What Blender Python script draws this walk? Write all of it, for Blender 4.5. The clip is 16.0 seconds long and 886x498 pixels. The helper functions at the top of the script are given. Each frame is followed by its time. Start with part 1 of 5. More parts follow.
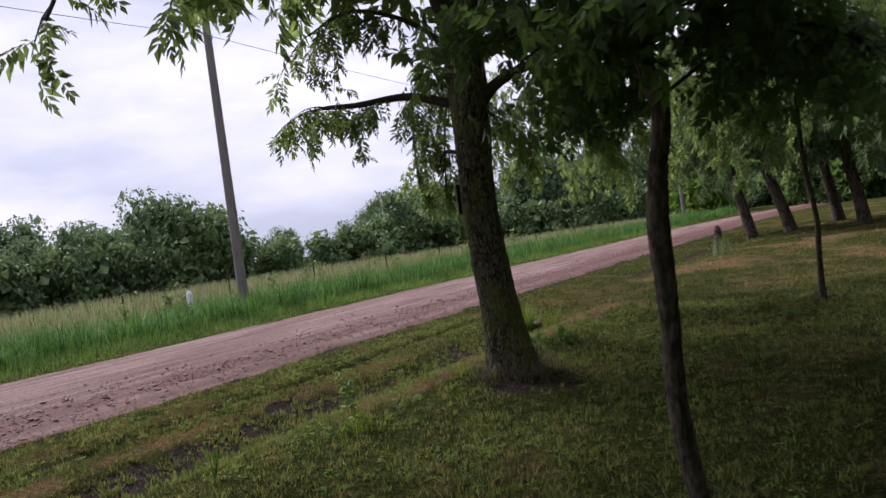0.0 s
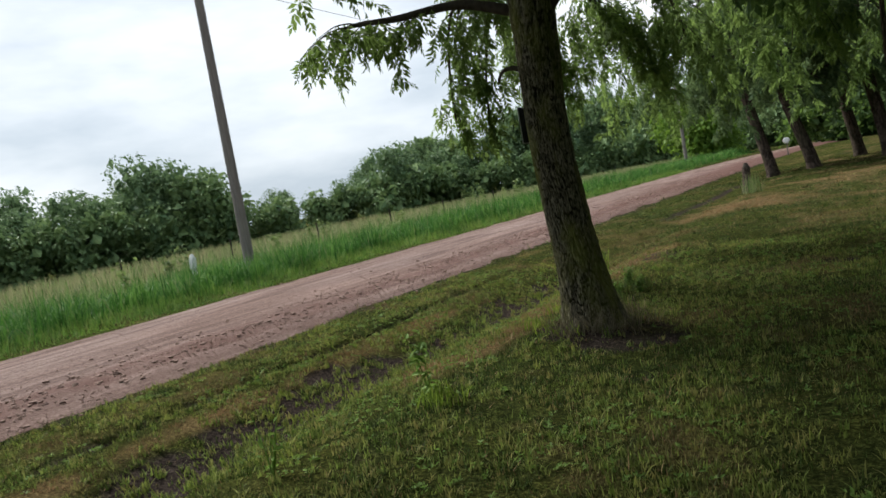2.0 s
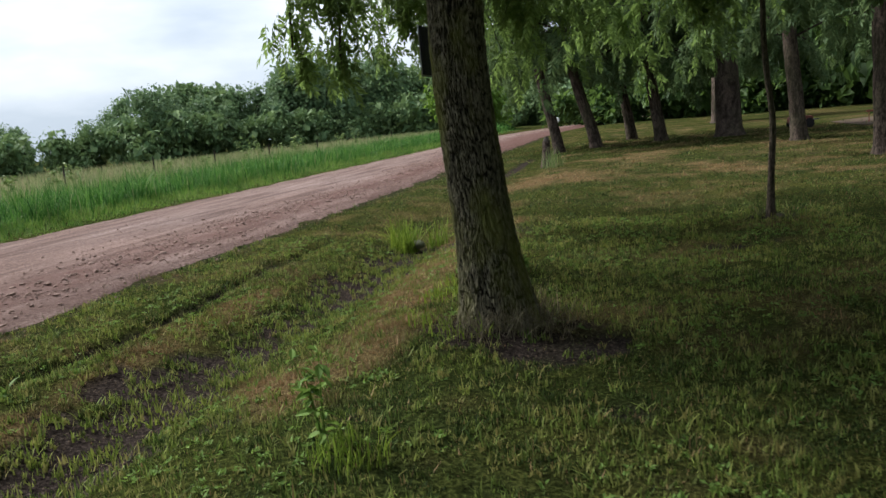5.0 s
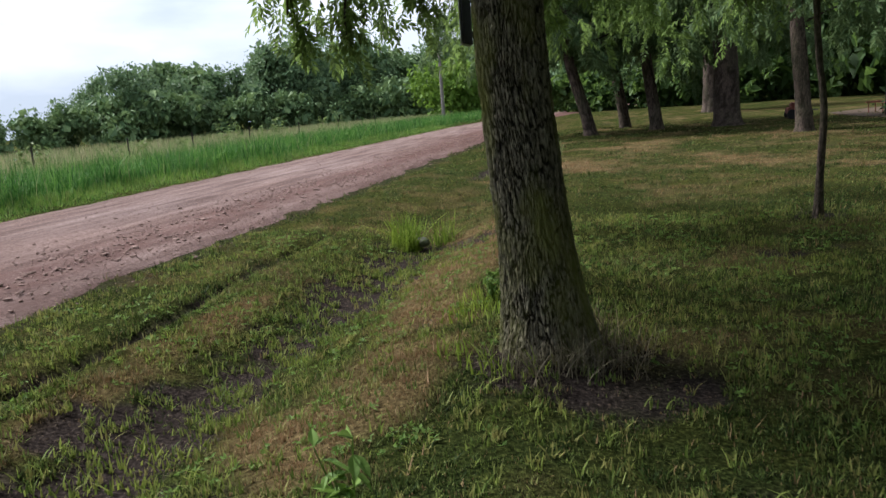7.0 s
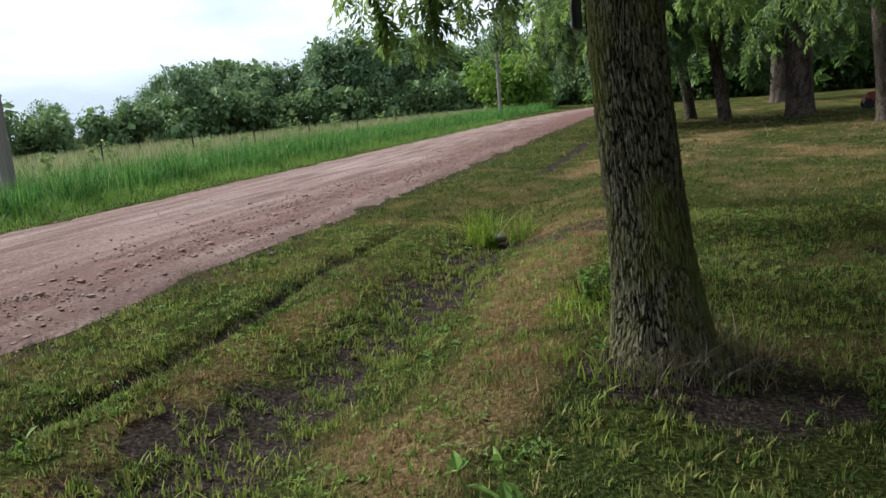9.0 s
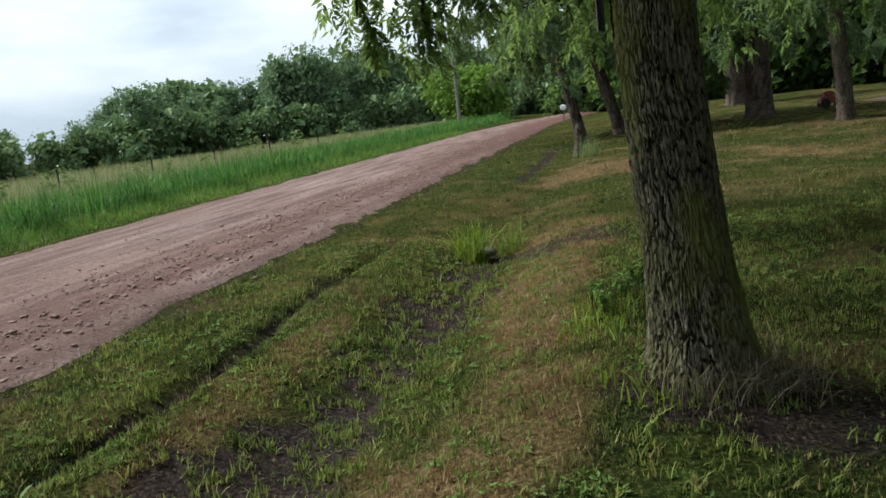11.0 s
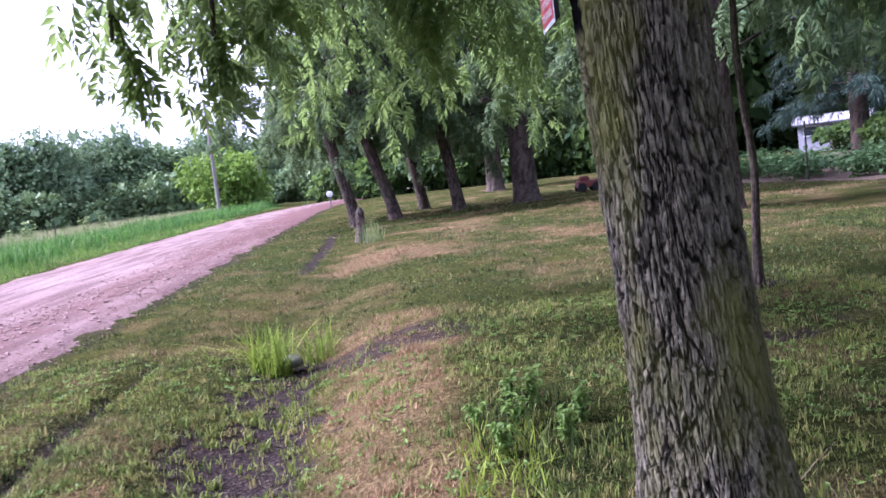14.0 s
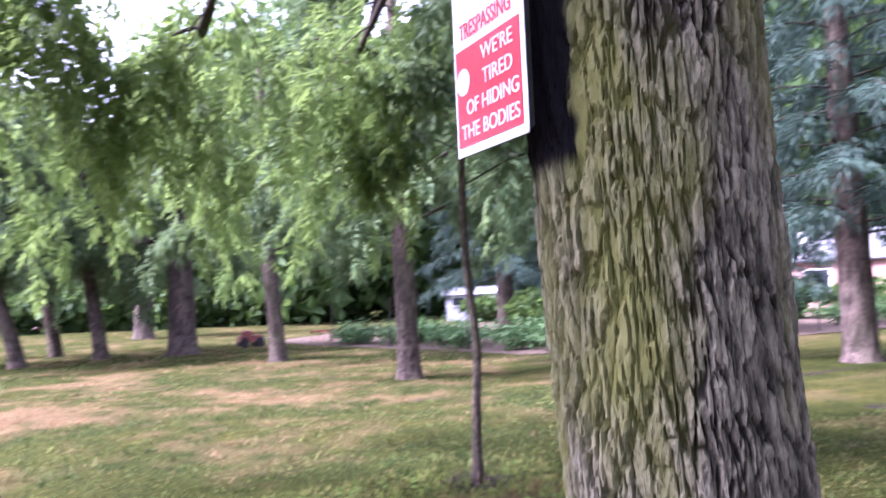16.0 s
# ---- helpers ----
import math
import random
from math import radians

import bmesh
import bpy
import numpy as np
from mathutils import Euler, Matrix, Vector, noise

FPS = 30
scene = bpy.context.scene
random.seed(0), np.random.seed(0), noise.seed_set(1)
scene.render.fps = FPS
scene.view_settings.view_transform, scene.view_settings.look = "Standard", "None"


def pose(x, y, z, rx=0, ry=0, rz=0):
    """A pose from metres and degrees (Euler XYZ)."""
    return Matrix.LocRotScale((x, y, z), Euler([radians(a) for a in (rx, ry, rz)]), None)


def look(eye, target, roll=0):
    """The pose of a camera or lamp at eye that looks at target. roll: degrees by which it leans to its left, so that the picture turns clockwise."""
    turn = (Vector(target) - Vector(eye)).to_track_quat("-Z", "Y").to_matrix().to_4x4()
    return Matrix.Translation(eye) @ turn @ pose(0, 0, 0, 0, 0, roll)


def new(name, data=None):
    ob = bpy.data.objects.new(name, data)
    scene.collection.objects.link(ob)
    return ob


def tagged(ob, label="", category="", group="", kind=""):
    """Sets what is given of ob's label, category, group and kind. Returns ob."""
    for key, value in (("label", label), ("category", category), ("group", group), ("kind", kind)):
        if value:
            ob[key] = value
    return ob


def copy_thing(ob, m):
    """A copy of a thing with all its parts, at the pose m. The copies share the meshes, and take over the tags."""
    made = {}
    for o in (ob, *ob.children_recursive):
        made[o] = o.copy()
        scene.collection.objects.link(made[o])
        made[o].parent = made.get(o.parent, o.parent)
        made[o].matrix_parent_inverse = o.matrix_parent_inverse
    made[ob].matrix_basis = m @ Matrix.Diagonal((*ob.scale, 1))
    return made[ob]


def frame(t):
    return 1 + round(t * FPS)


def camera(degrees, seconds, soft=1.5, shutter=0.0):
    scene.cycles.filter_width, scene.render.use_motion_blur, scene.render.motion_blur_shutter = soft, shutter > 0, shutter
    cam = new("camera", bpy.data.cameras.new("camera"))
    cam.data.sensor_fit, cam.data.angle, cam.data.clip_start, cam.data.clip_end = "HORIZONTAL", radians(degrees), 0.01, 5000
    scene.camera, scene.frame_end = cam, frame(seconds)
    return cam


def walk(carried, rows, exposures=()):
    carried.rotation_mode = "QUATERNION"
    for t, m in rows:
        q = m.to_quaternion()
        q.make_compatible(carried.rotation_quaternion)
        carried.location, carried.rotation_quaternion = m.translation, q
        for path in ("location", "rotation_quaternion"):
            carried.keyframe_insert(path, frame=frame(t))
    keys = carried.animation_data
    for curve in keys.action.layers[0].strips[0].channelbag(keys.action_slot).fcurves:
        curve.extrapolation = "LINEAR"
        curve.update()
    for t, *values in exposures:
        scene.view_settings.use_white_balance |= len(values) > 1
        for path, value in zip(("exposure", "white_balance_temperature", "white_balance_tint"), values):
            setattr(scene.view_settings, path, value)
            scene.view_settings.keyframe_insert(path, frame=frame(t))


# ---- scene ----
cam = camera(58.9, 16.0, 1.5, 0.4)
METRES, EYE, TILT, LEAN, TURN = 9.0, 1.5, 0.0, 0.0, 31.2
ROWS = [
    (0.0, 0.0, 0.0, 0.0, -0.11, -0.83, 7.73),
    (0.5, -0.0228, 0.0345, -0.0022, 0.03, -1.16, 8.38),
    (1.0, -0.0458, 0.0638, -0.0038, 1.73, -1.76, 9.21),
    (1.5, -0.06, 0.1045, -0.0053, 0.51, -2.36, 9.98),
    (2.0, -0.0764, 0.1424, -0.0113, -0.72, -4.05, 10.06),
    (2.5, -0.0945, 0.1786, -0.0093, -4.77, -5.27, 9.79),
    (3.0, -0.1029, 0.2139, -0.0141, -6.53, -6.82, 9.06),
    (3.5, -0.1097, 0.2572, -0.0133, -7.57, -7.72, 8.37),
    (4.0, -0.1248, 0.2963, -0.0116, -14.65, -8.05, 6.26),
    (6.5, -0.1545, 0.4793, -0.0133, -18.89, -10.05, 4.89),
    (7.0, -0.1495, 0.5046, -0.0112, -19.26, -10.29, 4.35),
    (7.5, -0.1624, 0.5254, -0.0089, -20.17, -10.0, 4.09),
    (8.0, -0.1733, 0.5377, -0.008, -18.11, -9.89, 4.77),
    (8.5, -0.1726, 0.5412, -0.0101, -15.21, -9.74, 5.15),
    (9.0, -0.1707, 0.5397, -0.011, -15.4, -10.39, 4.98),
    (11.5, -0.1973, 0.6052, -0.0082, -21.36, -9.3, 8.49),
    (12.0, -0.1916, 0.6407, -0.012, -26.36, -7.63, 8.28),
    (12.5, -0.1912, 0.6745, -0.016, -29.25, -7.9, 8.98),
    (13.0, -0.1895, 0.7106, -0.016, -33.42, -7.81, 10.33),
    (13.5, -0.1788, 0.7422, -0.0199, -34.22, -7.01, 7.6),
    (14.0, -0.1617, 0.7765, -0.0195, -36.05, -5.51, 6.96),
    (14.5, -0.151, 0.8141, -0.0216, -39.72, -5.6, 5.26),
    (15.0, -0.1318, 0.8527, -0.0164, -45.24, -4.0, 3.61),
    (15.5, -0.1079, 0.8848, -0.0075, -50.6, -0.16, 2.4),
    (16.0, -0.089, 0.915, -0.0008, -60.93, 3.5, 2.44),
]
EXPOSURES = [(0.0, 0.66, 6150, 27), (1.0, 0.7, 6400, 8), (4.0, 0.8, 6350, 6), (6.5, 0.88, 6050, 12), (7.0, 0.94, 6050, 12), (7.5, 1.16, 5950, 13), (8.5, 0.72, 5900, 14), (9.0, 1.03, 6050, 7), (11.5, 0.76, 6150, 3), (12.0, 0.92, 6150, 1), (12.5, 1.22, 6000, 5), (13.0, 1.5, 5850, 9), (13.5, 2.04, 5450, 24), (14.0, 2.12, 5250, 44), (15.0, 3.0, 5050, 68), (16.0, 3.1, 5350, 50)]
walk(cam, [(t, pose(0, 0, EYE, TILT, LEAN, TURN) @ pose(METRES * x, METRES * y, METRES * z, 90 + pitch, roll, yaw)) for t, x, y, z, yaw, pitch, roll in ROWS], EXPOSURES)

# ---- world and sun: a bright overcast evening ----
SUN_ELEV, SUN_ROT = radians(45), radians(283)
world = bpy.data.worlds.new("overcast_sky")
scene.world = world
world.use_nodes = True
wn, wl = world.node_tree.nodes, world.node_tree.links
wn.clear()
w_out = wn.new("ShaderNodeOutputWorld")
w_bg = wn.new("ShaderNodeBackground")
w_bg.inputs["Strength"].default_value = 0.86
w_sky = wn.new("ShaderNodeTexSky")
w_sky.sky_type, w_sky.sun_disc, w_sky.sun_elevation, w_sky.sun_rotation = "NISHITA", False, SUN_ELEV, SUN_ROT
w_sky.dust_density = 3.0
w_dim = wn.new("ShaderNodeVectorMath")
w_dim.operation = "SCALE"
w_dim.inputs["Scale"].default_value = 0.1
w_co = wn.new("ShaderNodeTexCoord")
w_map = wn.new("ShaderNodeMapping")
w_map.inputs["Scale"].default_value = (1.0, 1.0, 3.2)
w_noise = wn.new("ShaderNodeTexNoise")
w_noise.inputs["Scale"].default_value, w_noise.inputs["Detail"].default_value, w_noise.inputs["Roughness"].default_value = 1.7, 6.0, 0.52
w_ramp = wn.new("ShaderNodeValToRGB")
w_ramp.color_ramp.elements[0].position, w_ramp.color_ramp.elements[0].color = 0.43, (0.42, 0.48, 0.56, 1)
w_ramp.color_ramp.elements[1].position, w_ramp.color_ramp.elements[1].color = 0.74, (1.0, 1.0, 1.03, 1)
w_mix = wn.new("ShaderNodeMix")
w_mix.data_type = "RGBA"
w_mix.inputs["Factor"].default_value = 0.9
wl.new(w_co.outputs["Generated"], w_map.inputs["Vector"])
wl.new(w_map.outputs["Vector"], w_noise.inputs["Vector"])
wl.new(w_noise.outputs["Fac"], w_ramp.inputs["Fac"])
wl.new(w_sky.outputs["Color"], w_dim.inputs[0])
wl.new(w_dim.outputs["Vector"], w_mix.inputs["A"])
wl.new(w_ramp.outputs["Color"], w_mix.inputs["B"])
wl.new(w_mix.outputs["Result"], w_bg.inputs["Color"])
wl.new(w_bg.outputs["Background"], w_out.inputs["Surface"])
sun = new("sun", bpy.data.lights.new("sun", "SUN"))
sun.data.energy, sun.data.angle, sun.data.color = 4.0, radians(16), (1.0, 0.97, 0.92)
sun.matrix_world = look((-60, 23.7, 62), (0, 10, 0))


# ---- materials ----
def material(name, roughness=0.9, gloss=0.25):
    m = bpy.data.materials.new(name)
    m.use_nodes = True
    b = m.node_tree.nodes["Principled BSDF"]
    b.inputs["Roughness"].default_value = roughness
    b.inputs["Specular IOR Level"].default_value = gloss
    return m, m.node_tree.nodes, m.node_tree.links, b


def ramp(nodes, stops):
    r = nodes.new("ShaderNodeValToRGB")
    e = r.color_ramp.elements
    while len(e) < len(stops):
        e.new(0.5)
    for k, (p, c) in zip(e, stops):
        k.position, k.color = p, (*c, 1)
    return r


def noise_tex(nodes, links, scale, detail=4.0, rough=0.55, stretch=None):
    n = nodes.new("ShaderNodeTexNoise")
    n.inputs["Scale"].default_value, n.inputs["Detail"].default_value, n.inputs["Roughness"].default_value = scale, detail, rough
    co = nodes.new("ShaderNodeTexCoord")
    if stretch:
        mp = nodes.new("ShaderNodeMapping")
        mp.inputs["Scale"].default_value = stretch
        links.new(co.outputs["Object"], mp.inputs["Vector"])
        links.new(mp.outputs["Vector"], n.inputs["Vector"])
    else:
        links.new(co.outputs["Object"], n.inputs["Vector"])
    return n


def mix_rgb(nodes, links, fac, a, b, blend="MIX"):
    m = nodes.new("ShaderNodeMix")
    m.data_type, m.blend_type = "RGBA", blend
    for key, v in (("Factor", fac), ("A", a), ("B", b)):
        if isinstance(v, (int, float)):
            m.inputs[key].default_value = v
        elif isinstance(v, tuple):
            m.inputs[key].default_value = (*v, 1)
        else:
            links.new(v, m.inputs[key])
    return m.outputs["Result"]


def bump(nodes, links, height, b, strength=0.5, distance=0.02):
    n = nodes.new("ShaderNodeBump")
    n.inputs["Strength"].default_value, n.inputs["Distance"].default_value = strength, distance
    links.new(height, n.inputs["Height"])
    links.new(n.outputs["Normal"], b.inputs["Normal"])


def attribute(nodes, name):
    a = nodes.new("ShaderNodeAttribute")
    a.attribute_name = name
    return a.outputs["Fac"]


def leaf_material(name, dark, light, through_col, share=0.4, rough=0.55):
    """Foliage: per-leaf tint, soft gloss and light through the blade."""
    m, n, l, b = material(name, rough, 0.15)
    geo = n.new("ShaderNodeNewGeometry")
    r = ramp(n, [(0.0, dark), (1.0, light)])
    l.new(geo.outputs["Random Per Island"], r.inputs["Fac"])
    big = noise_tex(n, l, 0.9, 3.0)
    hue = ramp(n, [(0.35, (0.72, 0.74, 0.7)), (0.65, (1.15, 1.12, 1.0))])
    l.new(big.outputs["Fac"], hue.inputs["Fac"])
    col = mix_rgb(n, l, 1.0, r.outputs["Color"], hue.outputs["Color"], "MULTIPLY")
    l.new(col, b.inputs["Base Color"])
    tr = n.new("ShaderNodeBsdfTranslucent")
    l.new(mix_rgb(n, l, 0.5, col, through_col), tr.inputs["Color"])
    mx = n.new("ShaderNodeMixShader")
    mx.inputs["Fac"].default_value = share
    l.new(b.outputs["BSDF"], mx.inputs[1])
    l.new(tr.outputs["BSDF"], mx.inputs[2])
    l.new(mx.outputs["Shader"], n["Material Output"].inputs["Surface"])
    return m


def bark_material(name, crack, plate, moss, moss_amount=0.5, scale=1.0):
    """Furrowed bark: the furrow attribute of the mesh tells plates from cracks, whose own dark tone is deepened by
    painted shade.
    """
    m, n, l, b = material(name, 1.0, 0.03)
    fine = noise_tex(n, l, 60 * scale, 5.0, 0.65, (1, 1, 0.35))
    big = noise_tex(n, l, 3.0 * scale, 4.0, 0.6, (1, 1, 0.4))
    # Crack tone is the bark's own, made darker to paint in furrow shade.
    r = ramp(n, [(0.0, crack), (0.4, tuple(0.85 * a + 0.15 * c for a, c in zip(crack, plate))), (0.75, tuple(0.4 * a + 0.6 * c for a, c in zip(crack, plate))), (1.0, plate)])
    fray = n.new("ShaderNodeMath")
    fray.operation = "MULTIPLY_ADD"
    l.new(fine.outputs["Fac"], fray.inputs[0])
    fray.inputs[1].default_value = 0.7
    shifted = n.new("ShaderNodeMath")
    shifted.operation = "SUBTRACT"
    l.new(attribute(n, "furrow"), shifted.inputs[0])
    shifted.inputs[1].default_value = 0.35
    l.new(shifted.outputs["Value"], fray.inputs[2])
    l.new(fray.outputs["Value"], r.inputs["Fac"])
    grain = ramp(n, [(0.36, (0.55, 0.55, 0.55)), (0.64, (1.45, 1.4, 1.35))])
    l.new(fine.outputs["Fac"], grain.inputs["Fac"])
    c1 = grain.outputs["Color"]
    col = mix_rgb(n, l, 1.0, r.outputs["Color"], c1, "MULTIPLY")
    mr = ramp(n, [(0.47, (0, 0, 0)), (0.64, (moss_amount,) * 3)])
    l.new(big.outputs["Fac"], mr.inputs["Fac"])
    col = mix_rgb(n, l, mr.outputs["Color"], col, moss)
    l.new(col, b.inputs["Base Color"])
    bump(n, l, fine.outputs["Fac"], b, 1.0, 0.015)
    return m


def plain_material(name, col, rough=0.6, metal=0.0, vary=0.12, scale=8.0, stretch=None):
    m, n, l, b = material(name, rough, 0.05 if rough > 0.7 else 0.4)
    b.inputs["Metallic"].default_value = metal
    t = noise_tex(n, l, scale, 5.0, 0.6, stretch)
    lo, hi = tuple(c * (1 - vary) for c in col), tuple(min(1, c * (1 + vary)) for c in col)
    r = ramp(n, [(0.3, lo), (0.7, hi)])
    l.new(t.outputs["Fac"], r.inputs["Fac"])
    l.new(r.outputs["Color"], b.inputs["Base Color"])
    bump(n, l, t.outputs["Fac"], b, 0.25, 0.01)
    return m


def ground_material():
    m, n, l, b = material("lawn_and_field", 1.0, 0.0)
    fine = noise_tex(n, l, 38.0, 6.0, 0.7)
    mid = noise_tex(n, l, 2.2, 5.0, 0.62)
    wide = noise_tex(n, l, 0.23, 4.0, 0.55)
    # Near-black stops put the shade between grass blades into the ground's colour.
    g = ramp(n, [(0.32, (0.006, 0.007, 0.004)), (0.5, (0.026, 0.032, 0.012)), (0.72, (0.11, 0.125, 0.044))])
    l.new(fine.outputs["Fac"], g.inputs["Fac"])
    w = ramp(n, [(0.35, (0.82, 0.86, 0.8)), (0.65, (1.3, 1.18, 0.95))])
    l.new(mid.outputs["Fac"], w.inputs["Fac"])
    col = mix_rgb(n, l, 1.0, g.outputs["Color"], w.outputs["Color"], "MULTIPLY")
    w2 = ramp(n, [(0.35, (0.85, 0.95, 0.85)), (0.65, (1.25, 1.12, 1.0))])
    l.new(wide.outputs["Fac"], w2.inputs["Fac"])
    col = mix_rgb(n, l, 1.0, col, w2.outputs["Color"], "MULTIPLY")
    d = ramp(n, [(0.32, (0.035, 0.022, 0.012)), (0.5, (0.13, 0.085, 0.043)), (0.7, (0.3, 0.215, 0.11))])
    l.new(fine.outputs["Fac"], d.inputs["Fac"])
    col = mix_rgb(n, l, attribute(n, "dry"), col, d.outputs["Color"])
    e = ramp(n, [(0.34, (0.006, 0.005, 0.005)), (0.55, (0.04, 0.031, 0.027)), (0.75, (0.14, 0.112, 0.095))])
    l.new(fine.outputs["Fac"], e.inputs["Fac"])
    col = mix_rgb(n, l, attribute(n, "bare"), col, e.outputs["Color"])
    l.new(col, b.inputs["Base Color"])
    bump(n, l, fine.outputs["Fac"], b, 0.9, 0.03)
    return m


def road_material():
    m, n, l, b = material("red_gravel", 0.95, 0.1)
    fine = noise_tex(n, l, 26.0, 6.0, 0.75)
    streak = noise_tex(n, l, 3.0, 5.0, 0.6, (1.0, 0.09, 1.0))
    wide = noise_tex(n, l, 0.35, 4.0, 0.5, (1.0, 0.4, 1.0))
    g = ramp(n, [(0.3, (0.06, 0.034, 0.03)), (0.5, (0.178, 0.129, 0.112)), (0.72, (0.33, 0.25, 0.222))])
    l.new(fine.outputs["Fac"], g.inputs["Fac"])
    s = ramp(n, [(0.38, (0.6, 0.54, 0.52)), (0.62, (1.15, 1.13, 1.13))])
    l.new(streak.outputs["Fac"], s.inputs["Fac"])
    col = mix_rgb(n, l, 1.0, g.outputs["Color"], s.outputs["Color"], "MULTIPLY")
    s2 = ramp(n, [(0.4, (0.92, 0.86, 0.84)), (0.6, (1.08, 1.08, 1.1))])
    l.new(wide.outputs["Fac"], s2.inputs["Fac"])
    col = mix_rgb(n, l, 1.0, col, s2.outputs["Color"], "MULTIPLY")
    dark_red = mix_rgb(n, l, attribute(n, "dark_red"), col, (0.095, 0.045, 0.036))
    l.new(dark_red, b.inputs["Base Color"])
    bump(n, l, fine.outputs["Fac"], b, 0.8, 0.03)
    return m


def blade_material(name, stops, dry_col, share=0.3):
    m, n, l, b = material(name, 0.6, 0.08)
    geo = n.new("ShaderNodeNewGeometry")
    r = ramp(n, stops)
    l.new(geo.outputs["Random Per Island"], r.inputs["Fac"])
    wide = noise_tex(n, l, 0.8, 4.0)
    w = ramp(n, [(0.35, (0.75, 0.82, 0.8)), (0.65, (1.2, 1.12, 0.95))])
    l.new(wide.outputs["Fac"], w.inputs["Fac"])
    col = mix_rgb(n, l, 1.0, r.outputs["Color"], w.outputs["Color"], "MULTIPLY")
    col = mix_rgb(n, l, attribute(n, "dry"), col, dry_col)
    l.new(col, b.inputs["Base Color"])
    tr = n.new("ShaderNodeBsdfTranslucent")
    l.new(col, tr.inputs["Color"])
    mx = n.new("ShaderNodeMixShader")
    mx.inputs["Fac"].default_value = share
    l.new(b.outputs["BSDF"], mx.inputs[1])
    l.new(tr.outputs["BSDF"], mx.inputs[2])
    l.new(mx.outputs["Shader"], n["Material Output"].inputs["Surface"])
    return m


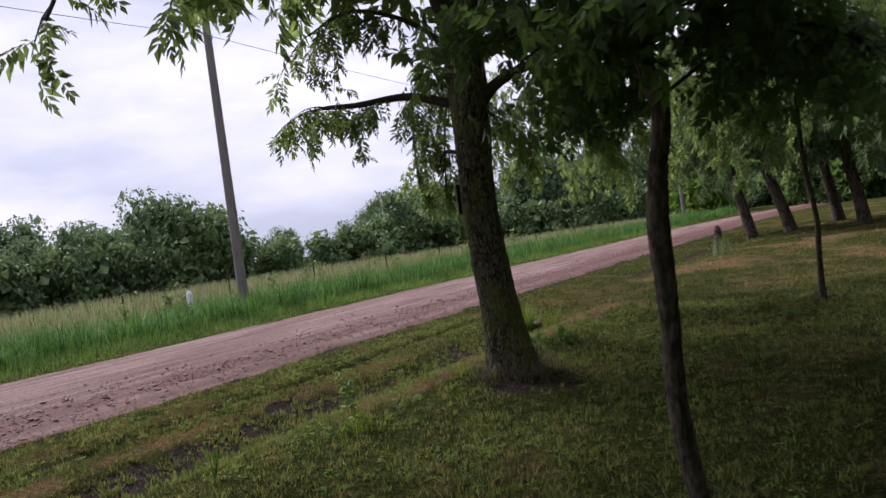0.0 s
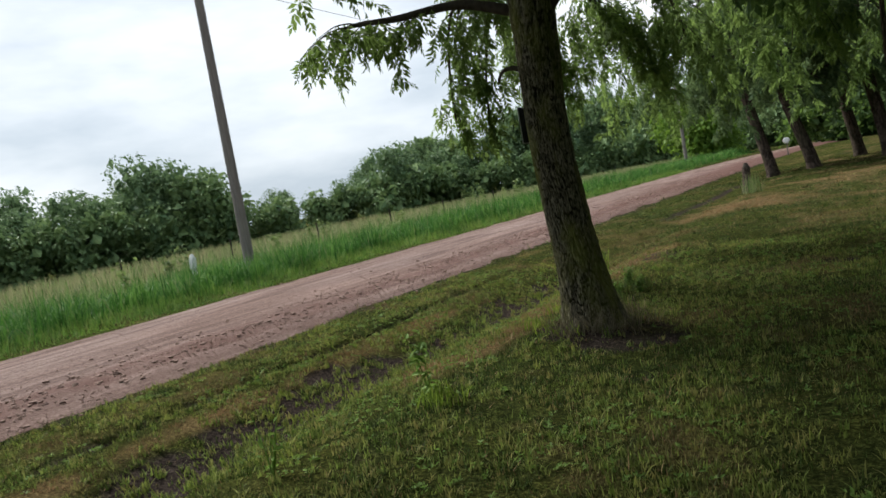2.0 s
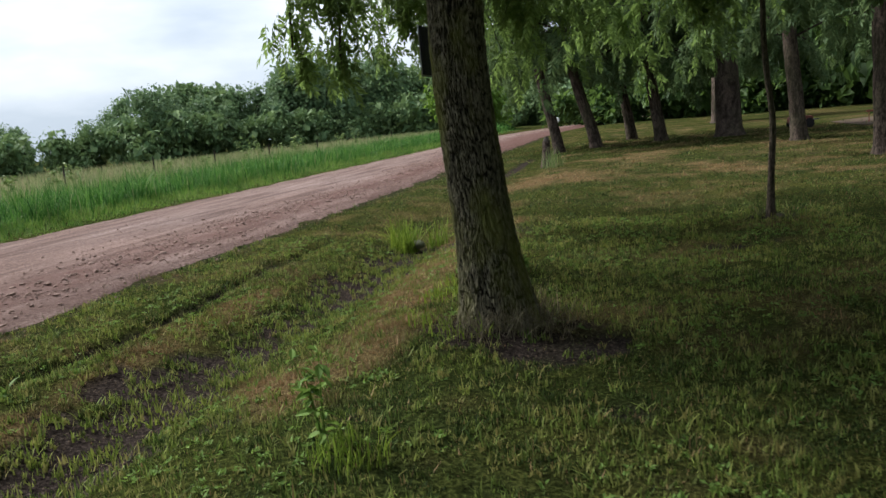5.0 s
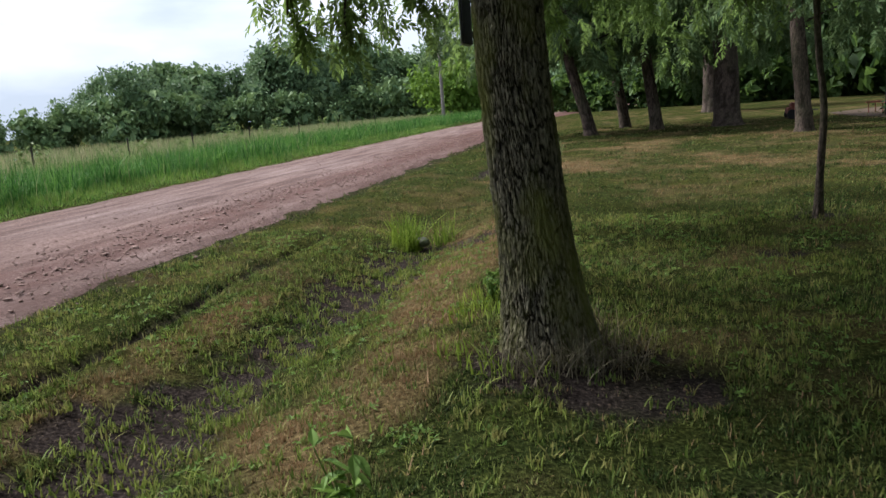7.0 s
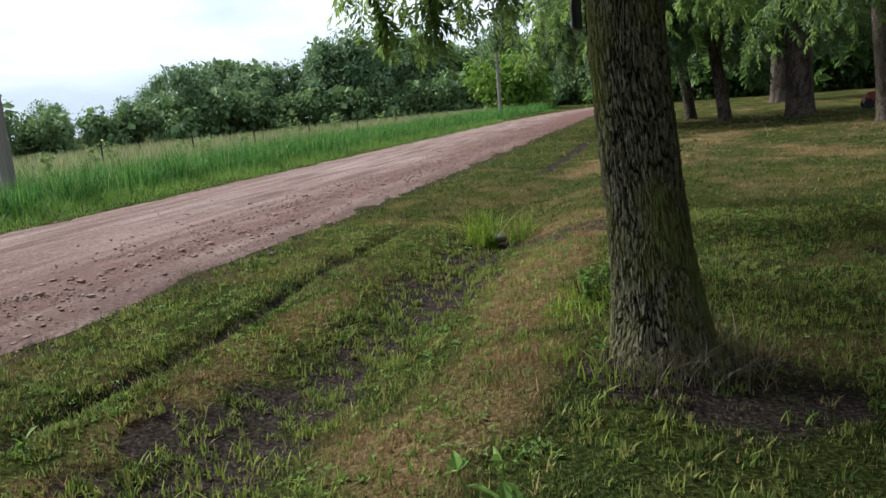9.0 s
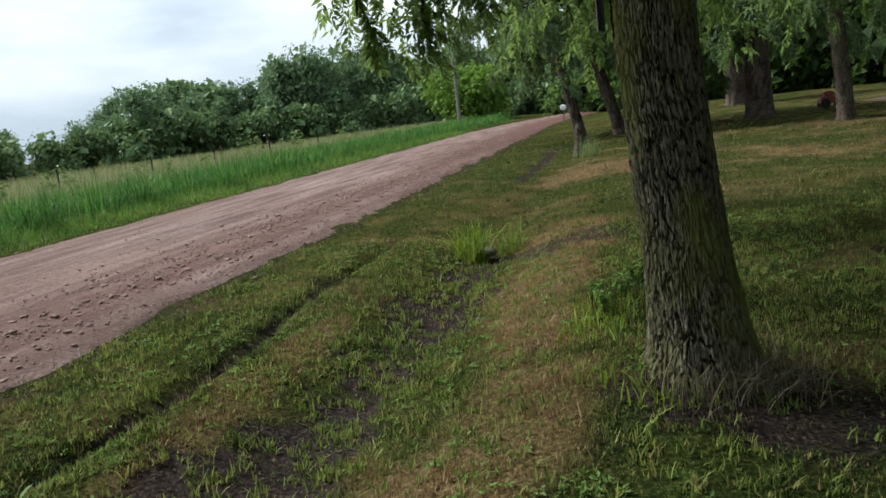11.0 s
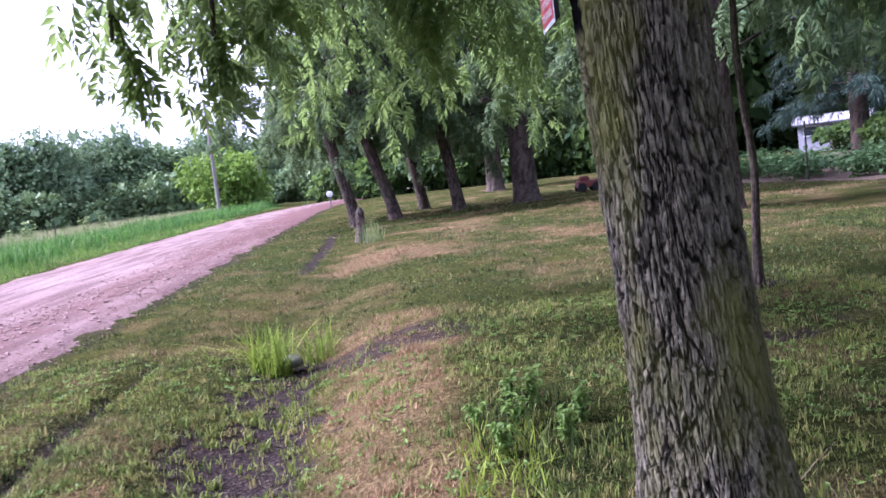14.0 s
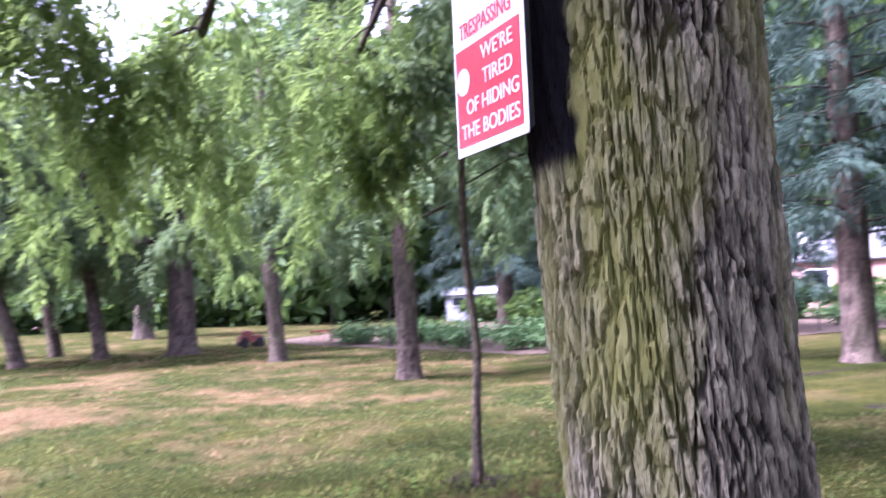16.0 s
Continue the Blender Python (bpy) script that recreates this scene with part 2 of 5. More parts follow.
MAT = {
    "ground": ground_material(),
    "road": road_material(),
    "stone": plain_material("gravel_stone", (0.24, 0.165, 0.14), 0.9, 0, 0.4, 30),
    "lawn": blade_material("lawn_blades", [(0.0, (0.01, 0.019, 0.006)), (0.5, (0.053, 0.083, 0.022)), (0.85, (0.126, 0.168, 0.046)), (1.0, (0.253, 0.281, 0.098))], (0.33, 0.205, 0.11), 0.25),
    "tall": blade_material("tall_grass", [(0.0, (0.016, 0.062, 0.012)), (0.6, (0.07, 0.185, 0.034)), (1.0, (0.17, 0.32, 0.075))], (0.36, 0.32, 0.18)),
    "verge": blade_material("verge_grass", [(0.0, (0.06, 0.14, 0.02)), (1.0, (0.22, 0.36, 0.07))], (0.33, 0.3, 0.14)),
    "ditch": blade_material("ditch_sprigs", [(0.0, (0.05, 0.1, 0.018)), (1.0, (0.24, 0.31, 0.06))], (0.24, 0.2, 0.08), 0.35),
    "sprig": blade_material("lawn_sprigs", [(0.0, (0.042, 0.074, 0.017)), (0.6, (0.135, 0.194, 0.042)), (1.0, (0.286, 0.353, 0.092))], (0.32, 0.26, 0.1), 0.35),
    "fresh": blade_material("fresh_grass", [(0.0, (0.12, 0.18, 0.022)), (1.0, (0.3, 0.38, 0.06))], (0.3, 0.25, 0.1), 0.4),
    "straw": blade_material("dead_grass", [(0.0, (0.06, 0.05, 0.035)), (1.0, (0.24, 0.2, 0.14))], (0.3, 0.25, 0.17), 0.2),
    "leaf": leaf_material("walnut_leaves", (0.045, 0.09, 0.02), (0.135, 0.21, 0.055), (0.32, 0.44, 0.12), 0.5),
    "leaf_row": leaf_material("row_tree_leaves", (0.04, 0.085, 0.034), (0.13, 0.19, 0.08), (0.2, 0.27, 0.11), 0.42),
    "leaf_dark": leaf_material("broad_leaves", (0.028, 0.062, 0.02), (0.075, 0.13, 0.035), (0.16, 0.25, 0.05), 0.42),
    "leaf_far": leaf_material("woodland_leaves", (0.07, 0.13, 0.07), (0.19, 0.275, 0.14), (0.19, 0.27, 0.125), 0.3),
    "leaf_far_b": leaf_material("woodland_leaves_yellowish", (0.09, 0.16, 0.075), (0.22, 0.31, 0.14), (0.17, 0.235, 0.09), 0.22),
    "leaf_bright": leaf_material("bright_leaves", (0.085, 0.16, 0.025), (0.17, 0.28, 0.05), (0.22, 0.34, 0.05), 0.4),
    "needle": leaf_material("spruce_needles", (0.025, 0.05, 0.038), (0.06, 0.1, 0.08), (0.06, 0.1, 0.06), 0.2),
    "bark_far": bark_material("row_tree_bark", (0.03, 0.024, 0.02), (0.11, 0.085, 0.072), (0.08, 0.085, 0.045), 0.3, 0.6),
    "twig": plain_material("twig_bark", (0.06, 0.05, 0.042), 0.9, 0, 0.3, 20),
    "pole": plain_material("weathered_pole", (0.2, 0.18, 0.165), 0.9, 0, 0.25, 6, (4, 4, 0.3)),
    "wire": plain_material("cable", (0.06, 0.06, 0.065), 0.6),
    "white": plain_material("white_paint", (0.78, 0.78, 0.77), 0.5, 0, 0.06, 3),
    # Pale siding set darker: the shade on the walls is in its colour.
    "pale": plain_material("pale_siding_in_shade", (0.27, 0.27, 0.285), 0.7, 0, 0.12, 4),
    "white_gloss": plain_material("glossy_white_print", (0.8, 0.8, 0.8), 0.22, 0, 0.03, 3),
    "black": plain_material("black_tar", (0.012, 0.011, 0.012), 0.7, 0, 0.4, 40),
    "red": plain_material("red_print", (0.62, 0.035, 0.05), 0.28, 0, 0.05, 5),
    "rust": plain_material("rusty_red_paint", (0.21, 0.06, 0.045), 0.7, 0, 0.35, 9),
    "grey": plain_material("grey_metal", (0.28, 0.28, 0.29), 0.5, 0.6, 0.2, 7),
    "brick": plain_material("pinkish_siding", (0.42, 0.23, 0.2), 0.8, 0, 0.12, 6),
    "roof": plain_material("grey_shingle", (0.2, 0.2, 0.21), 0.85, 0, 0.25, 12),
    "dark_glass": plain_material("window_glass", (0.03, 0.035, 0.04), 0.08, 0, 0.05, 3),
    "soil": plain_material("garden_soil", (0.09, 0.065, 0.048), 0.95, 0, 0.35, 14),
    "rock": plain_material("pale_stone", (0.17, 0.175, 0.13), 0.9, 0, 0.3, 18),
}


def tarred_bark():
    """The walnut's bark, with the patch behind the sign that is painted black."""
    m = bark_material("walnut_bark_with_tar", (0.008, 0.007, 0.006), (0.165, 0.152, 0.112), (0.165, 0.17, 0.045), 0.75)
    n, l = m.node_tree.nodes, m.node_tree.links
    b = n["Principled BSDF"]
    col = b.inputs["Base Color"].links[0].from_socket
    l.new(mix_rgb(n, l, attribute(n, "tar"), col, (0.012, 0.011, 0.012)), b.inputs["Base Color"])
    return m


# ---- mesh helpers ----
def mesh_from(name, verts, faces, mat, attrs=None, smooth=False):
    """A mesh from arrays; faces is an array, or a list of arrays, of triangles or quads."""
    verts = np.asarray(verts, np.float32).reshape(-1, 3)
    groups = [np.asarray(f, np.int32) for f in (faces if isinstance(faces, list) else [faces]) if len(f)]
    me = bpy.data.meshes.new(name)
    me.vertices.add(len(verts))
    me.vertices.foreach_set("co", verts.ravel())
    loops = np.concatenate([g.ravel() for g in groups])
    sizes = np.concatenate([np.full(len(g), g.shape[1], np.int32) for g in groups])
    me.loops.add(len(loops))
    me.loops.foreach_set("vertex_index", loops)
    me.polygons.add(len(sizes))
    me.polygons.foreach_set("loop_start", np.concatenate([[0], np.cumsum(sizes)[:-1]]).astype(np.int32))
    me.polygons.foreach_set("use_smooth", np.full(len(sizes), smooth))
    for key, values in (attrs or {}).items():
        me.attributes.new(key, "FLOAT", "POINT").data.foreach_set("value", np.asarray(values, np.float32))
    me.materials.append(mat)
    me.update(calc_edges=True)
    return me


def place(ob, parent):
    if parent is not None:
        ob.parent = parent
    return ob


def piece(name, verts, faces, mat, parent=None, label="", attrs=None, smooth=False):
    ob = place(new(name, mesh_from(name, verts, faces, mat, attrs, smooth)), parent)
    return tagged(ob, label) if label else ob


def part(name, bm, mat, parent=None, label="", smooth=False):
    """Links a bmesh as one mesh object under a thing or a part."""
    me = bpy.data.meshes.new(name)
    for f in bm.faces:
        f.smooth = smooth
    bm.to_mesh(me)
    bm.free()
    me.materials.append(mat)
    ob = place(new(name, me), parent)
    return tagged(ob, label) if label else ob


def thing(name, label, category, at=(0, 0, 0), group=""):
    ob = new(name)
    ob.empty_display_size = 0.2
    ob.location = at
    return tagged(ob, label, category, group)


def box(bm, x0, y0, z0, x1, y1, z1, bevel=0.0):
    r = bmesh.ops.create_cube(bm, size=1.0, matrix=Matrix.Translation(((x0 + x1) / 2, (y0 + y1) / 2, (z0 + z1) / 2)) @ Matrix.Diagonal((x1 - x0, y1 - y0, z1 - z0, 1)))
    if bevel:
        edges = list({e for v in r["verts"] for e in v.link_edges})
        bmesh.ops.bevel(bm, geom=edges, offset=bevel, segments=2, affect="EDGES")
    return bm


def boxed(x0, y0, z0, x1, y1, z1, bevel=0.0):
    return box(bmesh.new(), x0, y0, z0, x1, y1, z1, bevel)


def tube(points, radii, sides=8):
    """A tapered tube along a line: vertices and quads."""
    p = np.asarray(points, float)
    n = len(p)
    r = np.asarray(radii, float)
    d = np.gradient(p, axis=0)
    d /= np.linalg.norm(d, axis=1)[:, None] + 1e-9
    ref = np.where(np.abs(d[:, 2:3]) > 0.9, np.array([[1.0, 0, 0]]), np.array([[0, 0, 1.0]]))
    if abs(d[0, 2]) > 0.6:
        ref = np.tile([[1.0, 0, 0]], (n, 1))
    u = np.cross(d, ref)
    u /= np.linalg.norm(u, axis=1)[:, None] + 1e-9
    w = np.cross(d, u)
    a = np.linspace(0, 2 * np.pi, sides, endpoint=False)
    v = p[:, None] + r[:, None, None] * (np.cos(a)[None, :, None] * u[:, None] + np.sin(a)[None, :, None] * w[:, None])
    i, j = np.meshgrid(np.arange(n - 1), np.arange(sides), indexing="ij")
    k = (j + 1) % sides
    q = np.stack([i * sides + j, i * sides + k, (i + 1) * sides + k, (i + 1) * sides + j], -1).reshape(-1, 4)
    return v.reshape(-1, 3), q


def merge(chunks):
    """Joins (verts, faces) chunks of one face size."""
    vs, fs, o = [], [], 0
    for v, f in chunks:
        vs.append(v)
        fs.append(np.asarray(f) + o)
        o += len(v)
    return np.concatenate(vs), np.concatenate(fs)


def smooth_noise(x, y, scale, seed=0):
    """Cheap value noise on arrays, 0 to 1."""
    x, y = np.asarray(x, float) / scale, np.asarray(y, float) / scale
    xi, yi = np.floor(x).astype(np.int64), np.floor(y).astype(np.int64)
    fx, fy = x - xi, y - yi
    fx, fy = fx * fx * (3 - 2 * fx), fy * fy * (3 - 2 * fy)

    def h(a, b):
        k = (a * 374761393 + b * 668265263 + seed * 974634777) & 0x7FFFFFFF
        k = ((k ^ (k >> 13)) * 1274126177) & 0x7FFFFFFF
        return ((k ^ (k >> 16)) & 0xFFFF) / 65535.0

    return (h(xi, yi) * (1 - fx) + h(xi + 1, yi) * fx) * (1 - fy) + (h(xi, yi + 1) * (1 - fx) + h(xi + 1, yi + 1) * fx) * fy


def step(a, b, v):
    t = np.clip((np.asarray(v, float) - a) / (b - a), 0, 1)
    return t * t * (3 - 2 * t)


# ---- the lie of the land ----
ROAD_L, ROAD_R = -14.8, -8.6
TREE = (-4.0, 7.55)


def ditch_line(y):
    return -5.88 + 0.12 * np.sin(np.asarray(y) * 0.7)


def ground_z(x, y):
    """Height of the ground: lawn, the bank and mound of the big tree, ditch, road bed and field."""
    x, y = np.asarray(x, float), np.asarray(y, float)
    z = np.full(np.broadcast(x, y).shape, -0.125)
    near = 1 - 0.65 * step(13, 20, y)
    z = z + 0.085 * np.exp(-((x + 4.3) / 0.8) ** 2) * near * (1 - 0.5 * step(3, 0, y))
    z = z + 0.10 * np.exp(-((x - TREE[0]) ** 2 + (y - TREE[1]) ** 2) / 0.55 ** 2)
    z = z - 0.18 * np.exp(-((x - ditch_line(y)) / 0.62) ** 2) * near
    z = z - 0.12 * np.exp(-((x + 7.2 + 0.06 * np.sin(y * 1.3)) / 0.1) ** 2) * step(3, 5, y) * (1 - step(12, 14.5, y)) * (0.4 + 0.6 * smooth_noise(x, y, 0.7, 3))
    rough = 0.018 * (smooth_noise(x, y, 0.5, 5) - 0.5) + 0.03 * (smooth_noise(x, y, 1.9, 6) - 0.5)
    on_road = step(ROAD_L - 0.8, ROAD_L, x) * (1 - step(ROAD_R, ROAD_R + 0.7, x))
    z = z + rough * (1 - on_road)
    z = z - 0.25 * step(-22, -60, x) + 0.12 * np.exp(-((x + 17.0) / 1.2) ** 2)
    return z


def bare_and_shade_mask(x, y):
    """Bare earth: ditch bed, rut, round the big trunk with its shade painted in, worn spots."""
    n1, n2 = smooth_noise(x, y, 0.22, 11), smooth_noise(x, y, 0.6, 12)
    k = 0.55 * n1 + 0.45 * n2
    ditch = np.exp(-((x - ditch_line(y) + 0.05) / 0.5) ** 2) * (1 - step(12.2, 13, y))
    ditch2 = np.exp(-((x + 6.35) / 0.22) ** 2) * step(18, 20, y) * (1 - step(29, 32, y))
    m = step(0.42, 0.56, ditch * 0.72 + k * 0.95 - 0.36)
    m = np.maximum(m, step(0.4, 0.6, ditch2 * 0.7 + k * 0.4 - 0.2))
    rut = np.exp(-((x + 7.2 + 0.06 * np.sin(y * 1.3)) / 0.12) ** 2) * step(3, 5, y) * (1 - step(11.5, 14, y)) * (0.55 + 0.6 * smooth_noise(x, y, 1.1, 14))
    m = np.maximum(m, step(0.42, 0.6, rut * 1.0 + k * 0.7 - 0.3))
    # Bare soil round the trunk, pushed to +x, -y to paint in its shade.
    r = np.hypot(x - TREE[0] - 0.4, (y - TREE[1] + 0.25) * 1.1)
    m = np.maximum(m, step(0.35, 0.75, (1 - step(0.3, 1.05, r)) + 1.3 * (k - 0.5)))
    r = np.hypot((x + 4.85) / 0.95, (y - 12.1) / 0.8)
    m = np.maximum(m, 0.85 * step(0.25, 0.6, (1 - step(0.3, 1.1, r)) + 0.7 * (k - 0.5)))
    r = np.hypot((x + 2.1) / 0.5, (y - 10.6) / 0.35)
    m = np.maximum(m, 0.9 * step(0.45, 0.7, (1 - step(0.1, 1.0, r)) + 0.9 * (k - 0.5)))
    for cx, cy in SMALL_TREES:
        r = np.hypot(x - cx, y - cy)
        m = np.maximum(m, step(0.4, 0.65, (1 - step(0.12, 0.5, r)) + 0.7 * (k - 0.5)))
    edge = np.exp(-((x - ROAD_R - 0.1) / 0.42) ** 2)
    m = np.maximum(m, 0.5 * step(0.55, 0.85, edge * 0.7 + k * 0.55 - 0.1))
    return m


def dry_and_lit_mask(x, y):
    """Straw-coloured turf: the sunny bank, strips beside the ditch, patches in the lawn, and the far lawn with its
    brighter light painted in.
    """
    n1, n2 = smooth_noise(x, y, 0.35, 21), smooth_noise(x, y, 1.3, 22)
    k = 0.5 * n1 + 0.5 * n2
    bank = np.exp(-((x + 4.95) / 0.5) ** 2) * step(5.0, 7.5, y) * (1 - step(12.5, 14.5, y))
    strip = np.exp(-((x + 6.65) / 0.26) ** 2) * (1 - step(8.5, 10.5, y)) * 1.25
    # Straw tone of the open far lawn also paints in its stronger light.
    far = 0.36 * step(14, 22, y) * step(-7, -4, x) * (1 - step(60, 80, y)) + 0.75 * np.exp(-(((x + 5.3) / 0.9) ** 2 + ((y - 20.5) / 2.6) ** 2)) + 0.22 * np.exp(-(((x + 0.5) / 5) ** 2 + ((y - 24) / 6) ** 2))
    m = step(0.18, 0.85, np.maximum(np.maximum(bank * 1.2, strip * 0.8), far) * 0.75 + (k - 0.5) * 1.25)
    patch = step(0.54, 0.8, k) * 0.4
    return np.clip(np.maximum(m * 0.84, patch * 0.8), 0, 0.84)


SMALL_TREES = [(-0.97, 3.62), (-1.3, 12.55)]


def spaced(segments):
    out = []
    for a, b, s in segments:
        out += list(np.arange(a, b, s))
    return np.array(out + [segments[-1][1]])


def build_ground():
    xs = spaced([(-2600, -300, 230), (-300, -60, 24), (-60, -24, 3), (-24, -15.5, 0.6), (-15.5, -8.8, 0.35), (-8.8, 0.6, 0.09), (0.6, 6, 0.3), (6, 40, 1.7), (40, 300, 26), (300, 2600, 230)])
    ys = spaced([(-2600, -300, 230), (-300, -30, 27), (-30, 1.5, 0.6), (1.5, 16.5, 0.09), (16.5, 34, 0.22), (34, 90, 1.4), (90, 300, 21), (300, 2600, 230)])
    gx, gy = np.meshgrid(xs, ys, indexing="xy")
    z = ground_z(gx, gy)
    bare, dry = bare_and_shade_mask(gx, gy), dry_and_lit_mask(gx, gy)
    z = z - 0.02 * bare
    nx, ny = len(xs), len(ys)
    i, j = np.meshgrid(np.arange(nx - 1), np.arange(ny - 1), indexing="xy")
    q = np.stack([j * nx + i, j * nx + i + 1, (j + 1) * nx + i + 1, (j + 1) * nx + i], -1).reshape(-1, 4)
    ob = piece("ground", np.stack([gx, gy, z], -1).reshape(-1, 3), q, MAT["ground"], attrs={"bare": bare.ravel(), "dry": (dry * 0.85).ravel()}, smooth=True)
    tagged(ob, "mown green lawn with bare earth, a shallow ditch and dry patches", "ground", kind="structure")


def road_bend(y):
    return 0.012 * np.maximum(np.asarray(y, float) - 55, 0) ** 2 * 0.35


def build_road():
    us = np.linspace(-0.35, 6.2 + 0.35, 92)
    ys = spaced([(-60, 0, 2.0), (0, 30, 0.12), (30, 60, 0.5), (60, 130, 2.0)])
    gu, gy = np.meshgrid(us, ys, indexing="xy")
    x = ROAD_L + gu
    u = gu / 6.2
    wob = 0.4 * (smooth_noise(gy * 0, gy, 0.9, 31) - 0.5) + 0.45 * (smooth_noise(x, gy, 0.3, 32) - 0.5)
    side = np.minimum(gu, 6.2 - gu) + wob * 0.6
    z = -0.135 + 0.05 * step(-0.1, 0.35, side) - 0.14 * (1 - step(-0.35, 0.05, side)) + 0.07 * np.sin(np.pi * np.clip(u, 0, 1))
    z += 0.012 * (smooth_noise(x * 4, gy * 0.5, 1.0, 33) - 0.5) + 0.02 * (smooth_noise(x, gy, 0.35, 34) - 0.5) * step(0.55, 0.8, u)
    for c in (0.18, 0.42, 0.62):
        z -= 0.012 * np.exp(-((u - c) / 0.05) ** 2)
    z += 0.03 * np.exp(-((u - 0.83 - 0.02 * np.sin(gy * 0.5)) / 0.06) ** 2) * (0.4 + smooth_noise(x, gy, 0.3, 35))
    # Dark red tone on the far right half and along the right-hand ridge.
    dark_red = 0.75 * step(20, 44, gy) * step(0.45, 0.75, u + 0.25 * (smooth_noise(x, gy, 2.0, 36) - 0.5)) + (0.35 * step(0.62, 0.8, u) + 0.5 * step(0.72, 0.8, u) * (1 - step(0.86, 0.93, u))) * (0.35 + 0.65 * smooth_noise(x, gy, 0.25, 37))
    dark_red = np.clip(dark_red, 0, 0.85)
    x = x + road_bend(gy)
    nx, ny = len(us), len(ys)
    i, j = np.meshgrid(np.arange(nx - 1), np.arange(ny - 1), indexing="xy")
    q = np.stack([j * nx + i, j * nx + i + 1, (j + 1) * nx + i + 1, (j + 1) * nx + i], -1).reshape(-1, 4)
    ob = piece("road", np.stack([x, gy, z], -1).reshape(-1, 3), q, MAT["road"], attrs={"dark_red": dark_red.ravel()}, smooth=True)
    tagged(ob, "reddish gravel country road with wheel tracks and loose stones", "road", kind="structure")


def scatter(rng, count, x0, x1, y0, y1, keep=None):
    x, y = rng.uniform(x0, x1, count), rng.uniform(y0, y1, count)
    if keep is not None:
        ok = rng.random(count) < keep(x, y)
        x, y = x[ok], y[ok]
    return x, y


def blades(rng, x, y, z, height, width, lean, bend=0.5, rows=2):
    """Grass blades: tapered strips, bent over; returns vertices, triangles and the blade of each vertex."""
    n = len(x)
    a = rng.uniform(0, 2 * np.pi, n)
    l = np.abs(rng.normal(0, lean, n)) * height
    face = a + rng.normal(0, 0.5, n) + np.pi / 2
    d, s = np.stack([np.cos(a), np.sin(a)], -1), np.stack([np.cos(face), np.sin(face)], -1)
    levels = []
    for k in range(rows + 1):
        t = k / rows
        off = d * (l * (t * (1 - bend) + bend * t * t))[:, None]
        h = height * t * (1 - 0.25 * bend * t * np.minimum(l / (height + 1e-6), 1.5))
        c = np.stack([x + off[:, 0], y + off[:, 1], z + h], -1)
        if k == rows:
            levels.append(c[:, None])
        else:
            w = (width * (1 - 0.55 * t) * 0.5)[:, None] * s
            w3 = np.concatenate([w, np.zeros((n, 1))], 1)
            levels.append(np.stack([c - w3, c + w3], 1))
    v = np.concatenate(levels, 1)
    m = v.shape[1]
    f = []
    for k in range(rows - 1):
        b = 2 * k
        f += [(b, b + 1, b + 3), (b, b + 3, b + 2)]
    f.append((2 * rows - 2, 2 * rows - 1, 2 * rows))
    tri = (np.arange(n) * m)[:, None, None] + np.array(f)[None]
    return v.reshape(-1, 3), tri.reshape(-1, 3), np.repeat(np.arange(n), m)


def not_road(x):
    return (x > ROAD_R + 0.05) | (x < ROAD_L - 0.1)


def build_lawn():
    rng = np.random.default_rng(4)
    chunks = []
    for count, x0, x1, y0, y1, h, w in ((520000, -8.6, -0.2, 3.4, 12.5, 0.025, 0.0095), (150000, -8.6, 3.5, 12.5, 22, 0.036, 0.013), (60000, -9.0, 7.5, 22, 40, 0.04, 0.026), (60000, -0.2, 4.5, 3.0, 12.5, 0.036, 0.011), (14000, -9.5, -8.4, -2, 12, 0.05, 0.008), (70000, -8.6, 4.5, -3, 3.4, 0.032, 0.016)):
        def keep(x, y):
            clump = 0.14 + 1.1 * step(0.34, 0.64, 0.6 * smooth_noise(x, y, 0.13, 41) + 0.4 * smooth_noise(x, y, 0.5, 42))
            edge = step(ROAD_R - 0.25, ROAD_R + 0.35, x + 0.5 * (smooth_noise(x, y, 0.4, 43) - 0.5))
            return clump * (1 - 0.93 * bare_and_shade_mask(x, y)) * edge
        tx, ty = scatter(rng, count // 6, x0, x1, y0, y1, keep)
        each = rng.integers(3, 11, len(tx))
        x, y = np.repeat(tx, each), np.repeat(ty, each)
        x, y = x + rng.normal(0, 1.7 * w, len(x)), y + rng.normal(0, 1.7 * w, len(x))
        lush = np.repeat(smooth_noise(tx, ty, 0.17, 44) * rng.uniform(0.5, 1.3, len(tx)), each)
        tall = np.repeat(1 + 0.9 * (rng.random(len(tx)) < 0.1), each)
        hh = h * rng.uniform(0.5, 1.35, len(x)) * (0.5 + 1.4 * lush * lush) * tall
        v, f, b = blades(rng, x, y, ground_z(x, y) - 0.008, hh, np.full(len(x), w) * rng.uniform(0.6, 1.4, len(x)), 0.6, 0.5, 1)
        dry = np.clip(dry_and_lit_mask(x, y) * rng.uniform(0.5, 1.3, len(x)) + (rng.random(len(x)) < 0.08) * 0.7, 0, 1)
        chunks.append((v, f, dry[b]))
    v, f = merge([(c[0], c[1]) for c in chunks])
    ob = piece("lawn_grass", v, f, MAT["lawn"], attrs={"dry": np.concatenate([c[2] for c in chunks])})
    tagged(ob, "short mown grass of the lawn, patchy green and straw", "grass", kind="stuff")


